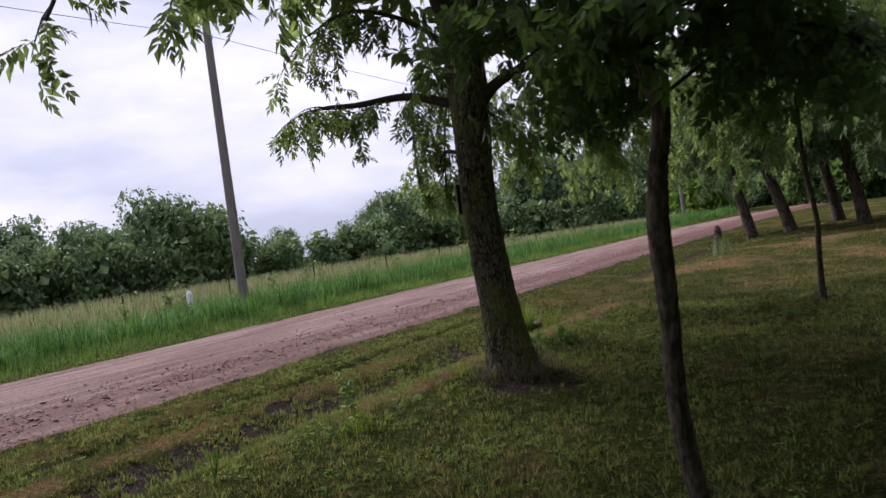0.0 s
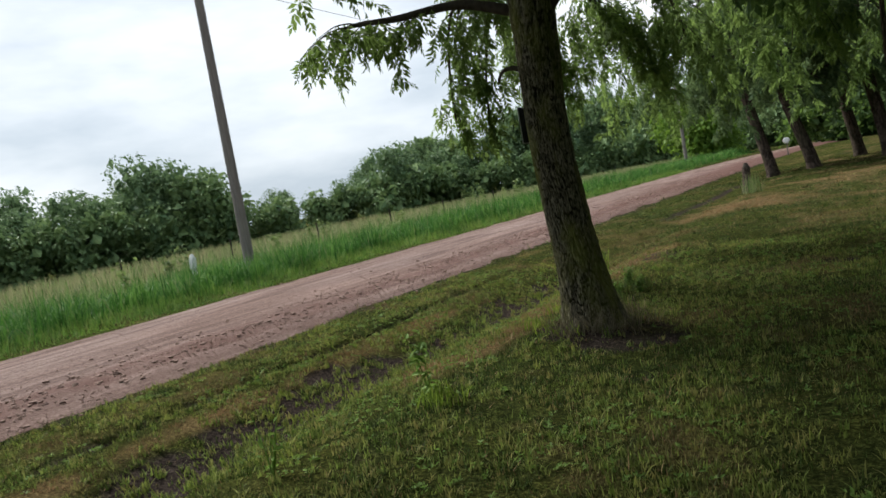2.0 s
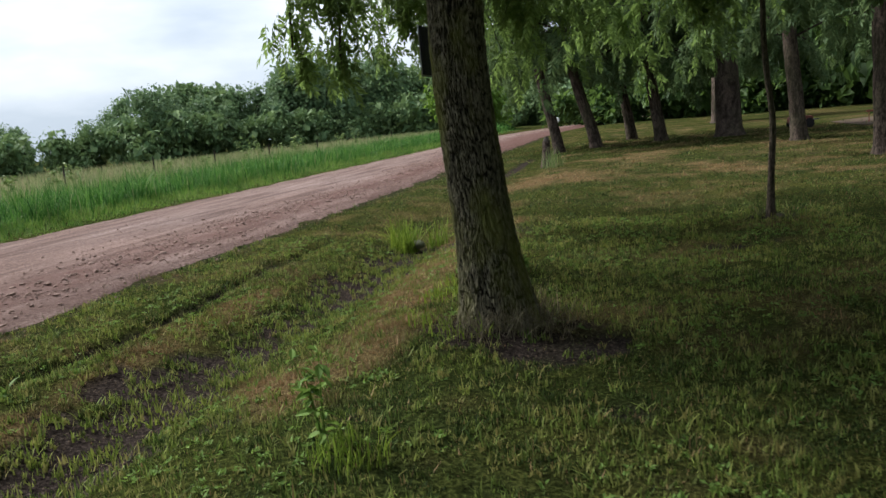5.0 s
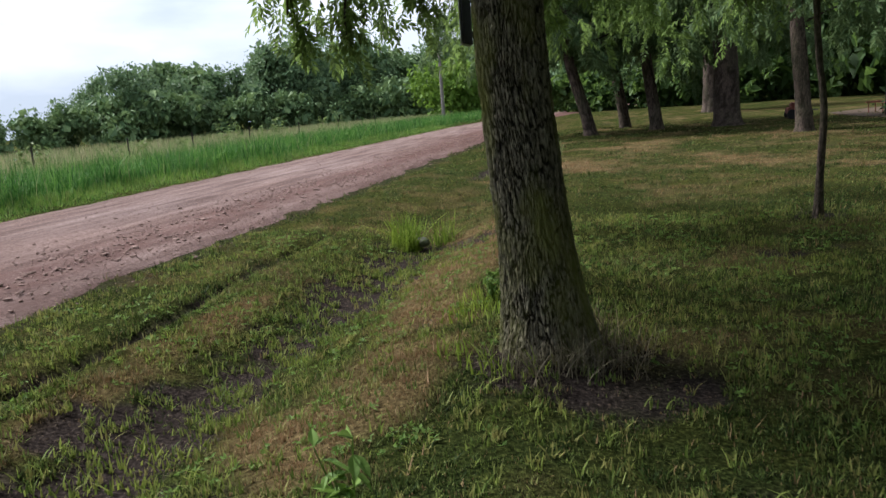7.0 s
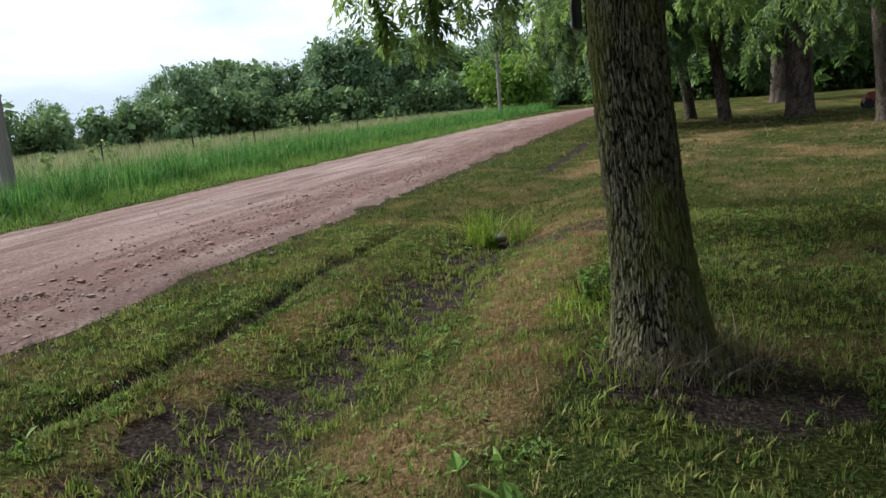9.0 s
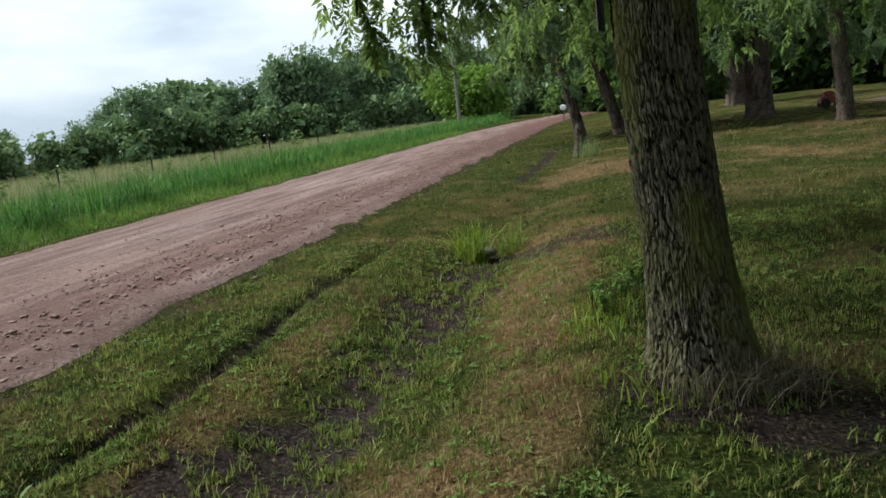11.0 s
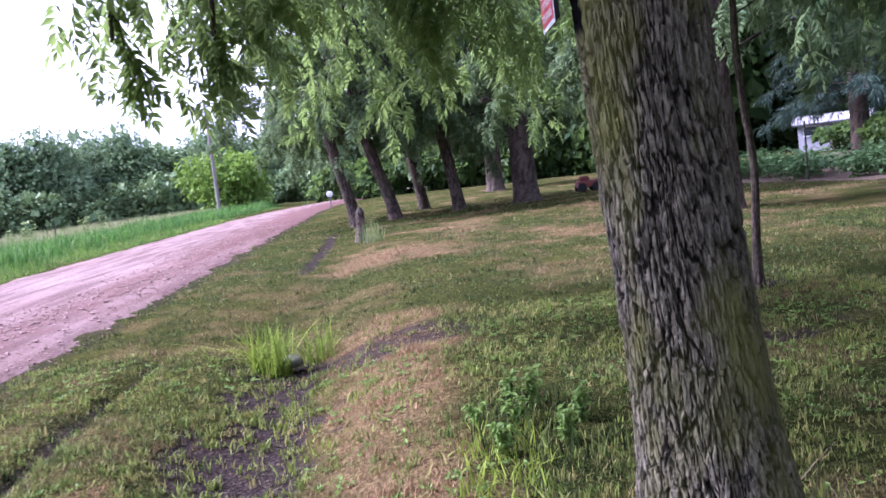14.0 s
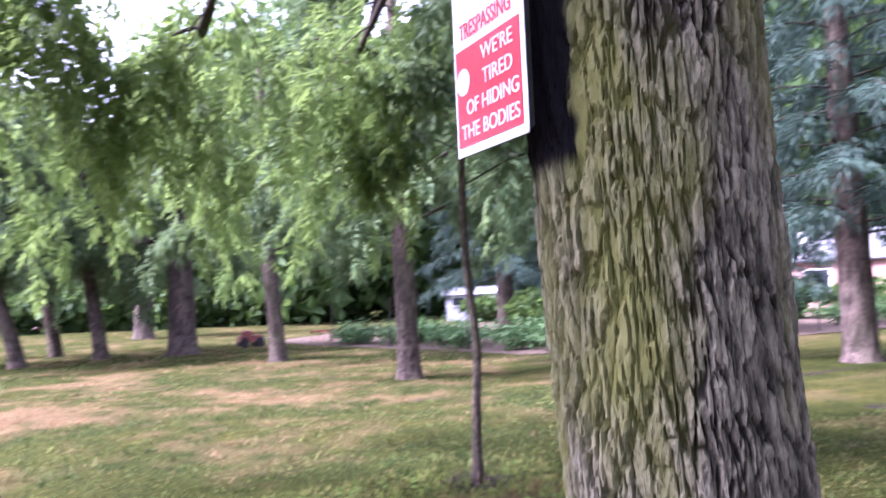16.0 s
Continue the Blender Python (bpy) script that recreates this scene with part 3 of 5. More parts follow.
def build_tall_grass():
    rng = np.random.default_rng(5)
    x, y = scatter(rng, 170000, -22.5, -15.0, 2, 95, lambda x, y: step(ROAD_L + 0.1, ROAD_L - 0.7, x) * np.clip(30 / (y + 12), 0.35, 1) * (0.5 + 0.5 * step(-16.0, -16.8, x)) * (0.2 + 1.0 * step(0.3, 0.65, smooth_noise(x, y, 0.55, 53))))
    tall = step(ROAD_L - 0.6, ROAD_L - 2.1, x + 0.7 * (smooth_noise(x, y, 1.2, 51) - 0.5))
    h = (0.13 + 0.74 * tall * (0.4 + 0.55 * smooth_noise(x, y, 1.1, 52) + 0.5 * smooth_noise(x, y, 0.45, 54))) * rng.uniform(0.45, 1.2, len(x))
    w = 0.007 + 0.005 * tall + 0.00022 * y
    v, f, b = blades(rng, x, y, ground_z(x, y) - 0.02, h, w * rng.uniform(0.8, 1.9, len(x)), 0.75, 0.85, 2)
    dry = np.clip(step(-19.8, -22.0, x) * 0.6 * rng.uniform(0.1, 1.3, len(x)) + (rng.random(len(x)) < 0.05) * 0.5, 0, 1)
    ob = piece("tall_grass", v, f, MAT["tall"], attrs={"dry": dry[b]})
    tagged(ob, "tall lush green grass on the verge beyond the road", "grass", kind="stuff")
    x, y = scatter(rng, 34000, -16.6, -14.7, 3, 60, lambda x, y: np.clip(22 / (y + 8), 0.3, 1) * step(ROAD_L + 0.05, ROAD_L - 0.3, x + 0.5 * (smooth_noise(x, y, 0.7, 56) - 0.5)))
    h = (0.06 + 0.2 * step(ROAD_L - 0.1, ROAD_L - 1.3, x)) * rng.uniform(0.5, 1.3, len(x))
    v, f, b = blades(rng, x, y, ground_z(x, y) - 0.02, h, 0.012 + 0.0004 * y, 0.7, 0.6, 1)
    ob = piece("verge_grass", v, f, MAT["verge"], attrs={"dry": (rng.random(len(x)) ** 3 * 0.5)[b]})
    tagged(ob, "short light green grass along the road's far edge", "grass", kind="stuff")
    x, y = scatter(rng, 45000, -60, -21, 0, 110, lambda x, y: np.clip(14 / (-x - 8), 0.2, 1))
    h = 0.85 * rng.uniform(0.7, 1.2, len(x))
    w = 0.02 + 0.0006 * np.hypot(x, y)
    v, f, b = blades(rng, x, y, ground_z(x, y) - 0.02, h, w, 0.3, 0.5, 2)
    dry = np.clip(rng.uniform(0.15, 1.05, len(x)), 0, 1)
    ob = piece("meadow_grass", v, f, MAT["tall"], attrs={"dry": dry[b]})
    tagged(ob, "seeding pale meadow grass of the field", "grass", kind="stuff")


def build_stones():
    """Loose stones and clods on the road, joined."""
    rng = np.random.default_rng(6)
    n = 13500
    y = 2 + 40 * rng.random(n) ** 1.4
    ridge = rng.random(n) < 0.62
    u = np.where(ridge, rng.normal(0.83, 0.085, n), rng.uniform(0.02, 1.05, n))
    x = ROAD_L + 6.2 * np.clip(u, 0, 1.06)
    size = np.exp(rng.normal(-4.6, 0.5, n)) * np.where(ridge, 1.2, 0.65)
    size = np.clip(size, 0.006, 0.045)
    base = np.array([(1, 0, -0.3), (0, 1, -0.3), (-1, 0, -0.3), (0, -1, -0.3), (0.72, 0.72, 0.45), (-0.72, 0.72, 0.45), (-0.72, -0.72, 0.45), (0.72, -0.72, 0.45), (0.1, 0.1, 0.9)], float)
    tri = np.array([(0, 1, 4), (1, 2, 5), (2, 3, 6), (3, 0, 7), (4, 1, 5), (5, 2, 6), (6, 3, 7), (7, 0, 4), (4, 5, 8), (5, 6, 8), (6, 7, 8), (7, 4, 8)])
    v = base[None] * rng.uniform(0.7, 1.2, (n, 9, 1)) * rng.uniform(0.7, 1.3, (n, 1, 3)) * size[:, None, None]
    a = rng.uniform(0, 6.28, n)
    c, s = np.cos(a)[:, None], np.sin(a)[:, None]
    v = np.stack([v[..., 0] * c - v[..., 1] * s, v[..., 0] * s + v[..., 1] * c, v[..., 2] * 0.7], -1)
    zr = -0.085 + 0.07 * np.sin(np.pi * np.clip(u, 0, 1)) + 0.025 * np.exp(-((u - 0.83) / 0.06) ** 2)
    v += np.stack([x, y, zr + size * 0.25], -1)[:, None]
    f = (np.arange(n) * 9)[:, None, None] + tri[None]
    ob = piece("gravel", v.reshape(-1, 3), f.reshape(-1, 3), MAT["stone"])
    tagged(ob, "loose reddish stones and clods lying on the gravel road", "gravel", kind="stuff")


# ---- foliage and wood ----
def frond(pairs, length, leaflet, width, droop=0.25, seed=1):
    """A compound leaf along +x: paired pointed leaflets and one at the tip."""
    v, f = [], []

    rg = random.Random(seed)

    def leaf(bx, bz, ang, size, tilt):
        c, s = math.cos(ang), math.sin(ang)
        o = len(v)
        for a, w, h in ((0, 0, 0), (0.42, 0.5, 0.05), (1, 0, -0.12), (0.42, -0.5, 0.05)):
            lx, ly = a * size, w * width * size / leaflet
            v.append((bx + lx * c * (1 - 0.3 * tilt) - ly * s, lx * s * (1 - 0.3 * tilt) + ly * c, bz + h * size - tilt * a * size))
        f.extend([(o, o + 1, o + 2), (o, o + 2, o + 3)])

    for k in range(pairs):
        t = (k + 1) / (pairs + 0.6)
        bx, bz = t * length, -droop * length * t * t
        for side in (1, -1):
            if rg.random() < 0.08:
                continue
            size = leaflet * (0.75 + 0.5 * math.sin(math.pi * min(1, t))) * rg.uniform(0.75, 1.2)
            leaf(bx + rg.uniform(-0.02, 0.02) * length, bz, side * (1.05 - 0.25 * t + rg.uniform(-0.35, 0.35)), size, rg.uniform(0.1, 0.95))
    leaf(length, -droop * length, rg.uniform(-0.3, 0.3), leaflet, 0.5)
    o = len(v)
    v.extend([(0, 0.003, 0), (0, -0.003, 0), (length, 0, -droop * length)])
    f.append((o, o + 1, o + 2))
    return np.array(v), np.array(f)


def card():
    """A small spray of leaves: three crossing pointed blades."""
    v, f = [], []
    for k, (a, t) in enumerate(((0.0, 0.2),)):
        c, s = math.cos(a), math.sin(a)
        o = len(v)
        for lx, ly, h in ((0, 0, 0), (0.5, 0.36, 0.12), (1, 0, -0.05), (0.5, -0.36, 0.12)):
            v.append((lx * c - ly * s, lx * s + ly * c, h + t * lx))
        f.extend([(o, o + 1, o + 2), (o, o + 2, o + 3)])
    return np.array(v), np.array(f)


def strewn(rng, pts, template, lo, hi, pitch, spread, yaw=None):
    """Copies of a leaf template at points, each turned its own way; pitch is how far it hangs, in radians."""
    tv, tf = template
    pts = np.asarray(pts, float)
    n = len(pts)
    a = rng.uniform(0, 2 * np.pi, n) if yaw is None else yaw
    p = rng.normal(pitch, spread, n)
    r = rng.normal(0, 0.5, n)
    fwd = np.stack([np.cos(a) * np.cos(p), np.sin(a) * np.cos(p), -np.sin(p)], -1)
    side = np.stack([-np.sin(a), np.cos(a), np.zeros(n)], -1)
    up = np.cross(fwd, side)
    s2 = side * np.cos(r)[:, None] + up * np.sin(r)[:, None]
    u2 = np.cross(fwd, s2)
    k = rng.uniform(lo, hi, n)[:, None, None]
    v = pts[:, None] + k * (tv[None, :, 0:1] * fwd[:, None] + tv[None, :, 1:2] * s2[:, None] + tv[None, :, 2:3] * u2[:, None])
    f = (np.arange(n) * len(tv))[:, None, None] + tf[None]
    return v.reshape(-1, 3), f.reshape(-1, 3)


def curve_points(pts, n):
    """A smooth line through a few control points."""
    p = np.asarray(pts, float)
    if len(p) == 2:
        return p[0] + np.linspace(0, 1, n)[:, None] * (p[1] - p[0])
    q = np.vstack([2 * p[0] - p[1], p, 2 * p[-1] - p[-2]])
    t = np.linspace(0, len(p) - 1 - 1e-6, n)
    i = t.astype(int)
    u = (t - i)[:, None]
    a, b, c, d = q[i], q[i + 1], q[i + 2], q[i + 3]
    return 0.5 * (2 * b + (c - a) * u + (2 * a - 5 * b + 4 * c - d) * u * u + (3 * b - a - 3 * c + d) * u ** 3)


def twigs(rng, line, count, lo, hi, sag, from_t=0.25):
    """Side twigs off a limb, which sag towards their tips."""
    out = []
    for k in range(count):
        t = from_t + (1 - from_t) * (k + rng.random()) / count
        i = min(int(t * (len(line) - 1)), len(line) - 2)
        base, d = line[i], line[i + 1] - line[i]
        d = d / (np.linalg.norm(d) + 1e-9)
        side = np.cross(d, [0, 0, 1]) * rng.choice([-1, 1])
        way = 0.55 * d + side * rng.uniform(0.4, 1.0) + np.array([0, 0, rng.uniform(-0.25, 0.35)])
        way /= np.linalg.norm(way)
        length = rng.uniform(lo, hi)
        s = np.linspace(0, 1, 6)[:, None]
        out.append(base + way * length * s + np.array([0, 0, -sag * length]) * s ** 2 + rng.normal(0, 0.02, (6, 3)) * s * length)
    return out


def bark_trunk(line, radii, sides, rings, cells, depth, seed=1, flare=0.0, lobes=5):
    """A trunk whose bark is real relief: long interlaced plates with furrows between."""
    p = curve_points(line, rings)
    t = np.linspace(0, 1, len(radii))
    r = np.interp(np.linspace(0, 1, rings), t, radii)
    z = p[:, 2] - p[0, 2]
    u = np.linspace(0, 1, sides, endpoint=False)
    gu, gz = np.meshgrid(u, z, indexing="xy")
    seam = step(0.9, 1.0, gu)

    def wavy(ku, kz, sd):
        return smooth_noise(gu * ku, gz * kz, 1.0, sd) * (1 - seam) + smooth_noise((gu - 1) * ku, gz * kz, 1.0, sd) * seam

    def flakes(count, length, sd, lean):
        """Gap between the nearest and second nearest of jittered, drawn-out cells, and a number for each cell."""
        pa = count * gu + lean * (wavy(count / 4, 0.35 / length, sd) - 0.5) + 0.4 * lean * (wavy(count, 1.1 / length, sd + 1) - 0.5)
        pb = gz / length + 0.6 * (wavy(count / 3, 0.6 / length, sd + 2) - 0.5)
        ia, ib = np.floor(pa).astype(np.int64), np.floor(pb).astype(np.int64)
        f1, f2, own = np.full(gu.shape, 9.0), np.full(gu.shape, 9.0), np.zeros(gu.shape)
        for da in (-1, 0, 1):
            for db in (-1, 0, 1):
                col, row = (ia + da) % count, ib + db
                h1 = np.modf(np.abs(np.sin(col * 12.9898 + row * 78.233 + sd)) * 43758.5453)[0]
                h2 = np.modf(np.abs(np.sin(col * 39.346 + row * 11.135 + sd)) * 24634.6345)[0]
                d = np.hypot(pa - (ia + da + 0.5 + 0.75 * (h1 - 0.5)), pb - (row + 0.5 + 0.95 * (h2 - 0.5)))
                closer = d < f1
                f2 = np.where(closer, f1, np.minimum(f2, d))
                own = np.where(closer, h1, own)
                f1 = np.where(closer, d, f1)
        return f2 - f1, own

    width = 2 * np.pi * float(np.mean(r)) / cells
    gap, own = flakes(cells, 7.0 * width, seed, 2.4)
    wide_gap, _ = flakes(max(5, int(cells / 1.8)), 17.0 * width, seed + 5, 2.4)
    ragged = 0.2 * (wavy(cells * 2, 45.0, seed + 7) - 0.5) + 0.12 * (wavy(cells * 4, 110.0, seed + 8) - 0.5)
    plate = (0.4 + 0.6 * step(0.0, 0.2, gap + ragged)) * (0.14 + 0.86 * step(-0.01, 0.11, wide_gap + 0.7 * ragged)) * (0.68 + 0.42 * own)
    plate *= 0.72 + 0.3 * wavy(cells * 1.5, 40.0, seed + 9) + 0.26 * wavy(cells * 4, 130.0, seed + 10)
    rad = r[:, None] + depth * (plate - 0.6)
    rad = rad * (1 + 0.03 * np.sin(gu * 2 * np.pi * 2 + gz) + 0.02 * np.sin(gu * 2 * np.pi * 3 - 2 * gz))
    rad = rad + flare * np.exp(-gz / 0.16) * (0.45 + 0.55 * np.cos(gu * 2 * np.pi * lobes + 1.1 + 0.8 * np.sin(gu * 2 * np.pi)) ** 2)
    a = gu * 2 * np.pi
    rad = rad + 0.5 * flare * np.exp(-gz / 0.13) * np.clip(np.cos(a + 0.6), 0, 1) ** 2
    x, y = p[:, 0][:, None] + rad * np.cos(a), p[:, 1][:, None] + rad * np.sin(a)
    v = np.stack([x, y, np.repeat(p[:, 2][:, None], sides, 1)], -1).reshape(-1, 3)
    i, j = np.meshgrid(np.arange(rings - 1), np.arange(sides), indexing="ij")
    k = (j + 1) % sides
    q = np.stack([i * sides + j, i * sides + k, (i + 1) * sides + k, (i + 1) * sides + j], -1).reshape(-1, 4)
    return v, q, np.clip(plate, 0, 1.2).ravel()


# ---- the big walnut tree beside the path ----
def build_big_tree():
    rng = np.random.default_rng(11)
    tree = thing("walnut_tree", "large walnut tree with deeply furrowed mossy bark and drooping leaves", "tree")
    X, Y = TREE
    line = [(-3.9, Y, -0.14), (-3.925, Y, 0.34), (-3.99, Y, 1.1), (-4.035, Y, 1.8), (-4.02, Y, 2.4)]
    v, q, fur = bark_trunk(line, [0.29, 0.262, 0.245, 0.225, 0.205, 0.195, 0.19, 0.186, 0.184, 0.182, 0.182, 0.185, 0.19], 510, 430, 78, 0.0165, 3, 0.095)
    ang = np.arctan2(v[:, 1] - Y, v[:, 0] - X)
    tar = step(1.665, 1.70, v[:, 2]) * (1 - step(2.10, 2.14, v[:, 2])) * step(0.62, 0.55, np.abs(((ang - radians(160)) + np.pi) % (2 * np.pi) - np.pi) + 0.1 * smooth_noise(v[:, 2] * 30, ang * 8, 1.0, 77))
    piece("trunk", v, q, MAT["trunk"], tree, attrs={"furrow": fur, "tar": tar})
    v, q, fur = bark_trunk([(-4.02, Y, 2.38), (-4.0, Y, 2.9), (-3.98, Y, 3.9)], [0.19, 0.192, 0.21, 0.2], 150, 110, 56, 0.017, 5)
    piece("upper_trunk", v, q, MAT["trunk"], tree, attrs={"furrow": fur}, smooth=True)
    limbs = [
        ([(X - 0.1, Y - 0.05, 2.9), (-4.65, 7.4, 3.1), (-5.3, 7.3, 3.13), (-5.75, 7.25, 3.18), (-6.0, 7.22, 3.15)], 0.055, 12, 0.65, 0.55),
        ([(X - 0.05, Y - 0.03, 3.5), (-4.6, 7.35, 3.95), (-5.2, 7.2, 4.15), (-5.7, 7.1, 4.0)], 0.035, 9, 0.8, 0.65),
        ([(X + 0.1, Y, 2.85), (-3.6, 7.65, 3.1), (-2.95, 7.9, 3.3), (-2.0, 8.6, 3.7), (-0.8, 9.4, 4.0)], 0.075, 16, 0.9, 0.5),
        ([(X - 0.05, Y + 0.1, 3.2), (-4.6, 8.5, 3.5), (-5.2, 9.2, 3.3), (-5.55, 9.58, 2.75), (-5.64, 9.62, 2.12)], 0.03, 9, 0.34, 0.7),
        ([(X - 0.05, Y + 0.1, 3.3), (-4.8, 8.2, 3.5), (-5.6, 9.0, 3.4), (-6.12, 9.7, 2.85), (-6.24, 9.88, 2.28)], 0.025, 9, 0.34, 0.7),
        ([(X, Y - 0.05, 3.8), (-4.1, 5.9, 4.7), (-4.2, 4.3, 4.6), (-4.28, 3.3, 3.75), (-4.14, 2.8, 3.05)], 0.03, 6, 0.3, 0.7),
        ([(X + 0.05, Y - 0.1, 3.9), (-3.4, 5.9, 4.9), (-2.9, 4.3, 4.7), (-2.95, 3.2, 3.6), (-2.98, 2.78, 2.85)], 0.025, 4, 0.28, 0.6),
        ([(X, Y + 0.1, 3.5), (-4.4, 9.2, 4.1), (-4.8, 11.2, 4.0), (-4.95, 13.0, 3.5), (-5.0, 14.3, 2.7)], 0.06, 15, 0.9, 0.75),
        ([(X + 0.05, Y + 0.1, 3.5), (-3.7, 9.4, 4.1), (-3.5, 11.6, 4.1), (-3.4, 13.8, 3.5), (-3.3, 15.2, 2.7)], 0.065, 16, 1.0, 0.75),
        ([(X + 0.08, Y + 0.08, 3.4), (-3.2, 9.2, 4.0), (-2.5, 11.2, 4.2), (-1.8, 13.6, 3.8), (-1.3, 15.4, 2.9)], 0.065, 16, 1.0, 0.75),
        ([(X + 0.1, Y + 0.05, 3.4), (-2.8, 8.6, 4.1), (-1.4, 10.2, 4.4), (0.2, 12.2, 4.0), (1.2, 13.6, 3.2)], 0.06, 14, 1.0, 0.7),
        ([(X - 0.05, Y + 0.05, 3.6), (-4.8, 8.4, 4.3), (-5.6, 9.6, 4.5), (-6.0, 11.0, 4.2), (-6.0, 12.0, 3.6)], 0.04, 11, 0.7, 0.7),
        ([(X, Y + 0.1, 3.5), (-4.3, 9.2, 3.9), (-4.7, 11.0, 3.8), (-4.8, 12.1, 3.6), (-4.82, 12.5, 3.35)], 0.05, 14, 0.9, 0.8),
        ([(X + 0.05, Y + 0.1, 3.5), (-3.7, 9.4, 3.9), (-3.7, 11.2, 3.6), (-3.75, 12.3, 3.2), (-3.8, 12.8, 2.85)], 0.05, 14, 0.9, 0.8),
        ([(X + 0.08, Y + 0.08, 3.4), (-3.2, 9.2, 4.0), (-2.6, 11.2, 3.7), (-2.4, 12.6, 3.3), (-2.3, 13.2, 2.9)], 0.05, 14, 0.9, 0.8),
        ([(X - 0.05, Y + 0.1, 3.4), (-4.8, 9.2, 3.8), (-5.5, 10.8, 3.5), (-5.85, 12.0, 3.3), (-5.95, 12.5, 2.95)], 0.04, 15, 0.7, 0.8),
    ]
    forks = [curve_points([(X, Y, 3.45), (-4.2, Y, 4.2), (-4.4, 7.5, 5.6), (-4.5, 7.4, 8.0)], 20), curve_points([(X + 0.05, Y, 3.45), (-3.72, Y, 4.15), (-3.4, 7.7, 5.6), (-3.3, 7.8, 7.8)], 20)]
    for ln in forks:
        v, q = tube(ln, np.linspace(0.165, 0.03, 20), 12)
        piece("leader", v, q, MAT["twig"], tree, smooth=True)
    v, q = tube(curve_points([(-4.12, 7.5, 2.36), (-4.25, 7.48, 2.42), (-4.36, 7.48, 2.41), (-4.42, 7.48, 2.32)], 12), np.linspace(0.028, 0.012, 12), 8)
    piece("broken_stub", v, q, MAT["twig"], tree, "dead broken branch stub", smooth=True)
    # High limbs, mostly out of view, spread wide to shade trunk and lawn.
    for k in range(24):
        az = k * 2.39996 + 0.4
        reach = 5.6 - 0.16 * k
        d = np.array([math.cos(az), math.sin(az), 0])
        s = forks[k % 2][7 + int(11 * k / 24)]
        limbs.append(([s, s + d * reach * 0.35 + (0, 0, 1.1), s + d * reach * 0.7 + (0, 0, 1.8), s + d * reach + (0, 0, 1.8)], 0.06, 13, 1.5, 0.4))
    tips, tw = [], []
    for pts, r, count, reach, sag in limbs:
        ln = curve_points(pts, 26)
        v, q = tube(ln, np.linspace(r, 0.012, 26), 8)
        piece("limb", v, q, MAT["twig"], tree, smooth=True)
        rear = pts[-1][1] > 11.5 and pts[-1][2] < 4
        for t in twigs(rng, ln, count, reach * 0.5, reach, sag, 0.58 if rear else 0.25):
            tw.append(tube(t, np.linspace(0.009, 0.003, 6), 4))
            for s in (0.25, 0.4, 0.52, 0.64, 0.75, 0.85, 0.93, 1.0):
                i = s * 5
                a = int(min(i, 4))
                tips.append(t[a] + (t[a + 1] - t[a]) * (i - a))
        for s in np.linspace(0.68 if rear else 0.45, 1.0, 10):
            tips.append(ln[int(s * 25)])
    v, q = merge(tw)
    tagged(piece("fine_branching", v, q, MAT["twig"], tree), kind="stuff")
    tips = np.array(tips)
    along = np.clip((tips[:, 0] - X) * 0.47 - (tips[:, 1] - Y) * 0.88, 0, 5.5)
    off_bole = np.hypot(tips[:, 0] - X - 0.47 * along, tips[:, 1] - Y + 0.88 * along)
    tips = tips[(tips[:, 2] > 4.4) | (off_bole > 0.72)]
    # High fronds are enlarged and partly doubled below to thicken that shade.
    high = tips[tips[:, 2] > 4.6]
    tips = tips[tips[:, 2] <= 4.6]
    far_side = tips[tips[:, 1] > 9.6]
    tips = np.concatenate([tips, far_side + rng.normal(0, 0.15, far_side.shape) + (0, 0, 0.1)])
    v, f = merge([strewn(rng, tips[k::4], frond(7, 0.29, 0.078, 0.031, 0.3, 11 + k), 0.7, 1.2, 0.8, 0.5) for k in range(4)] + [strewn(rng, np.concatenate([high, high[::2] + rng.normal(0, 0.25, high[::2].shape)]), frond(5, 0.34, 0.14, 0.06, 0.3, 17), 1.1, 1.9, 0.5, 0.5)])
    piece("crown", v, f, MAT["leaf"], tree, "drooping compound green leaves")


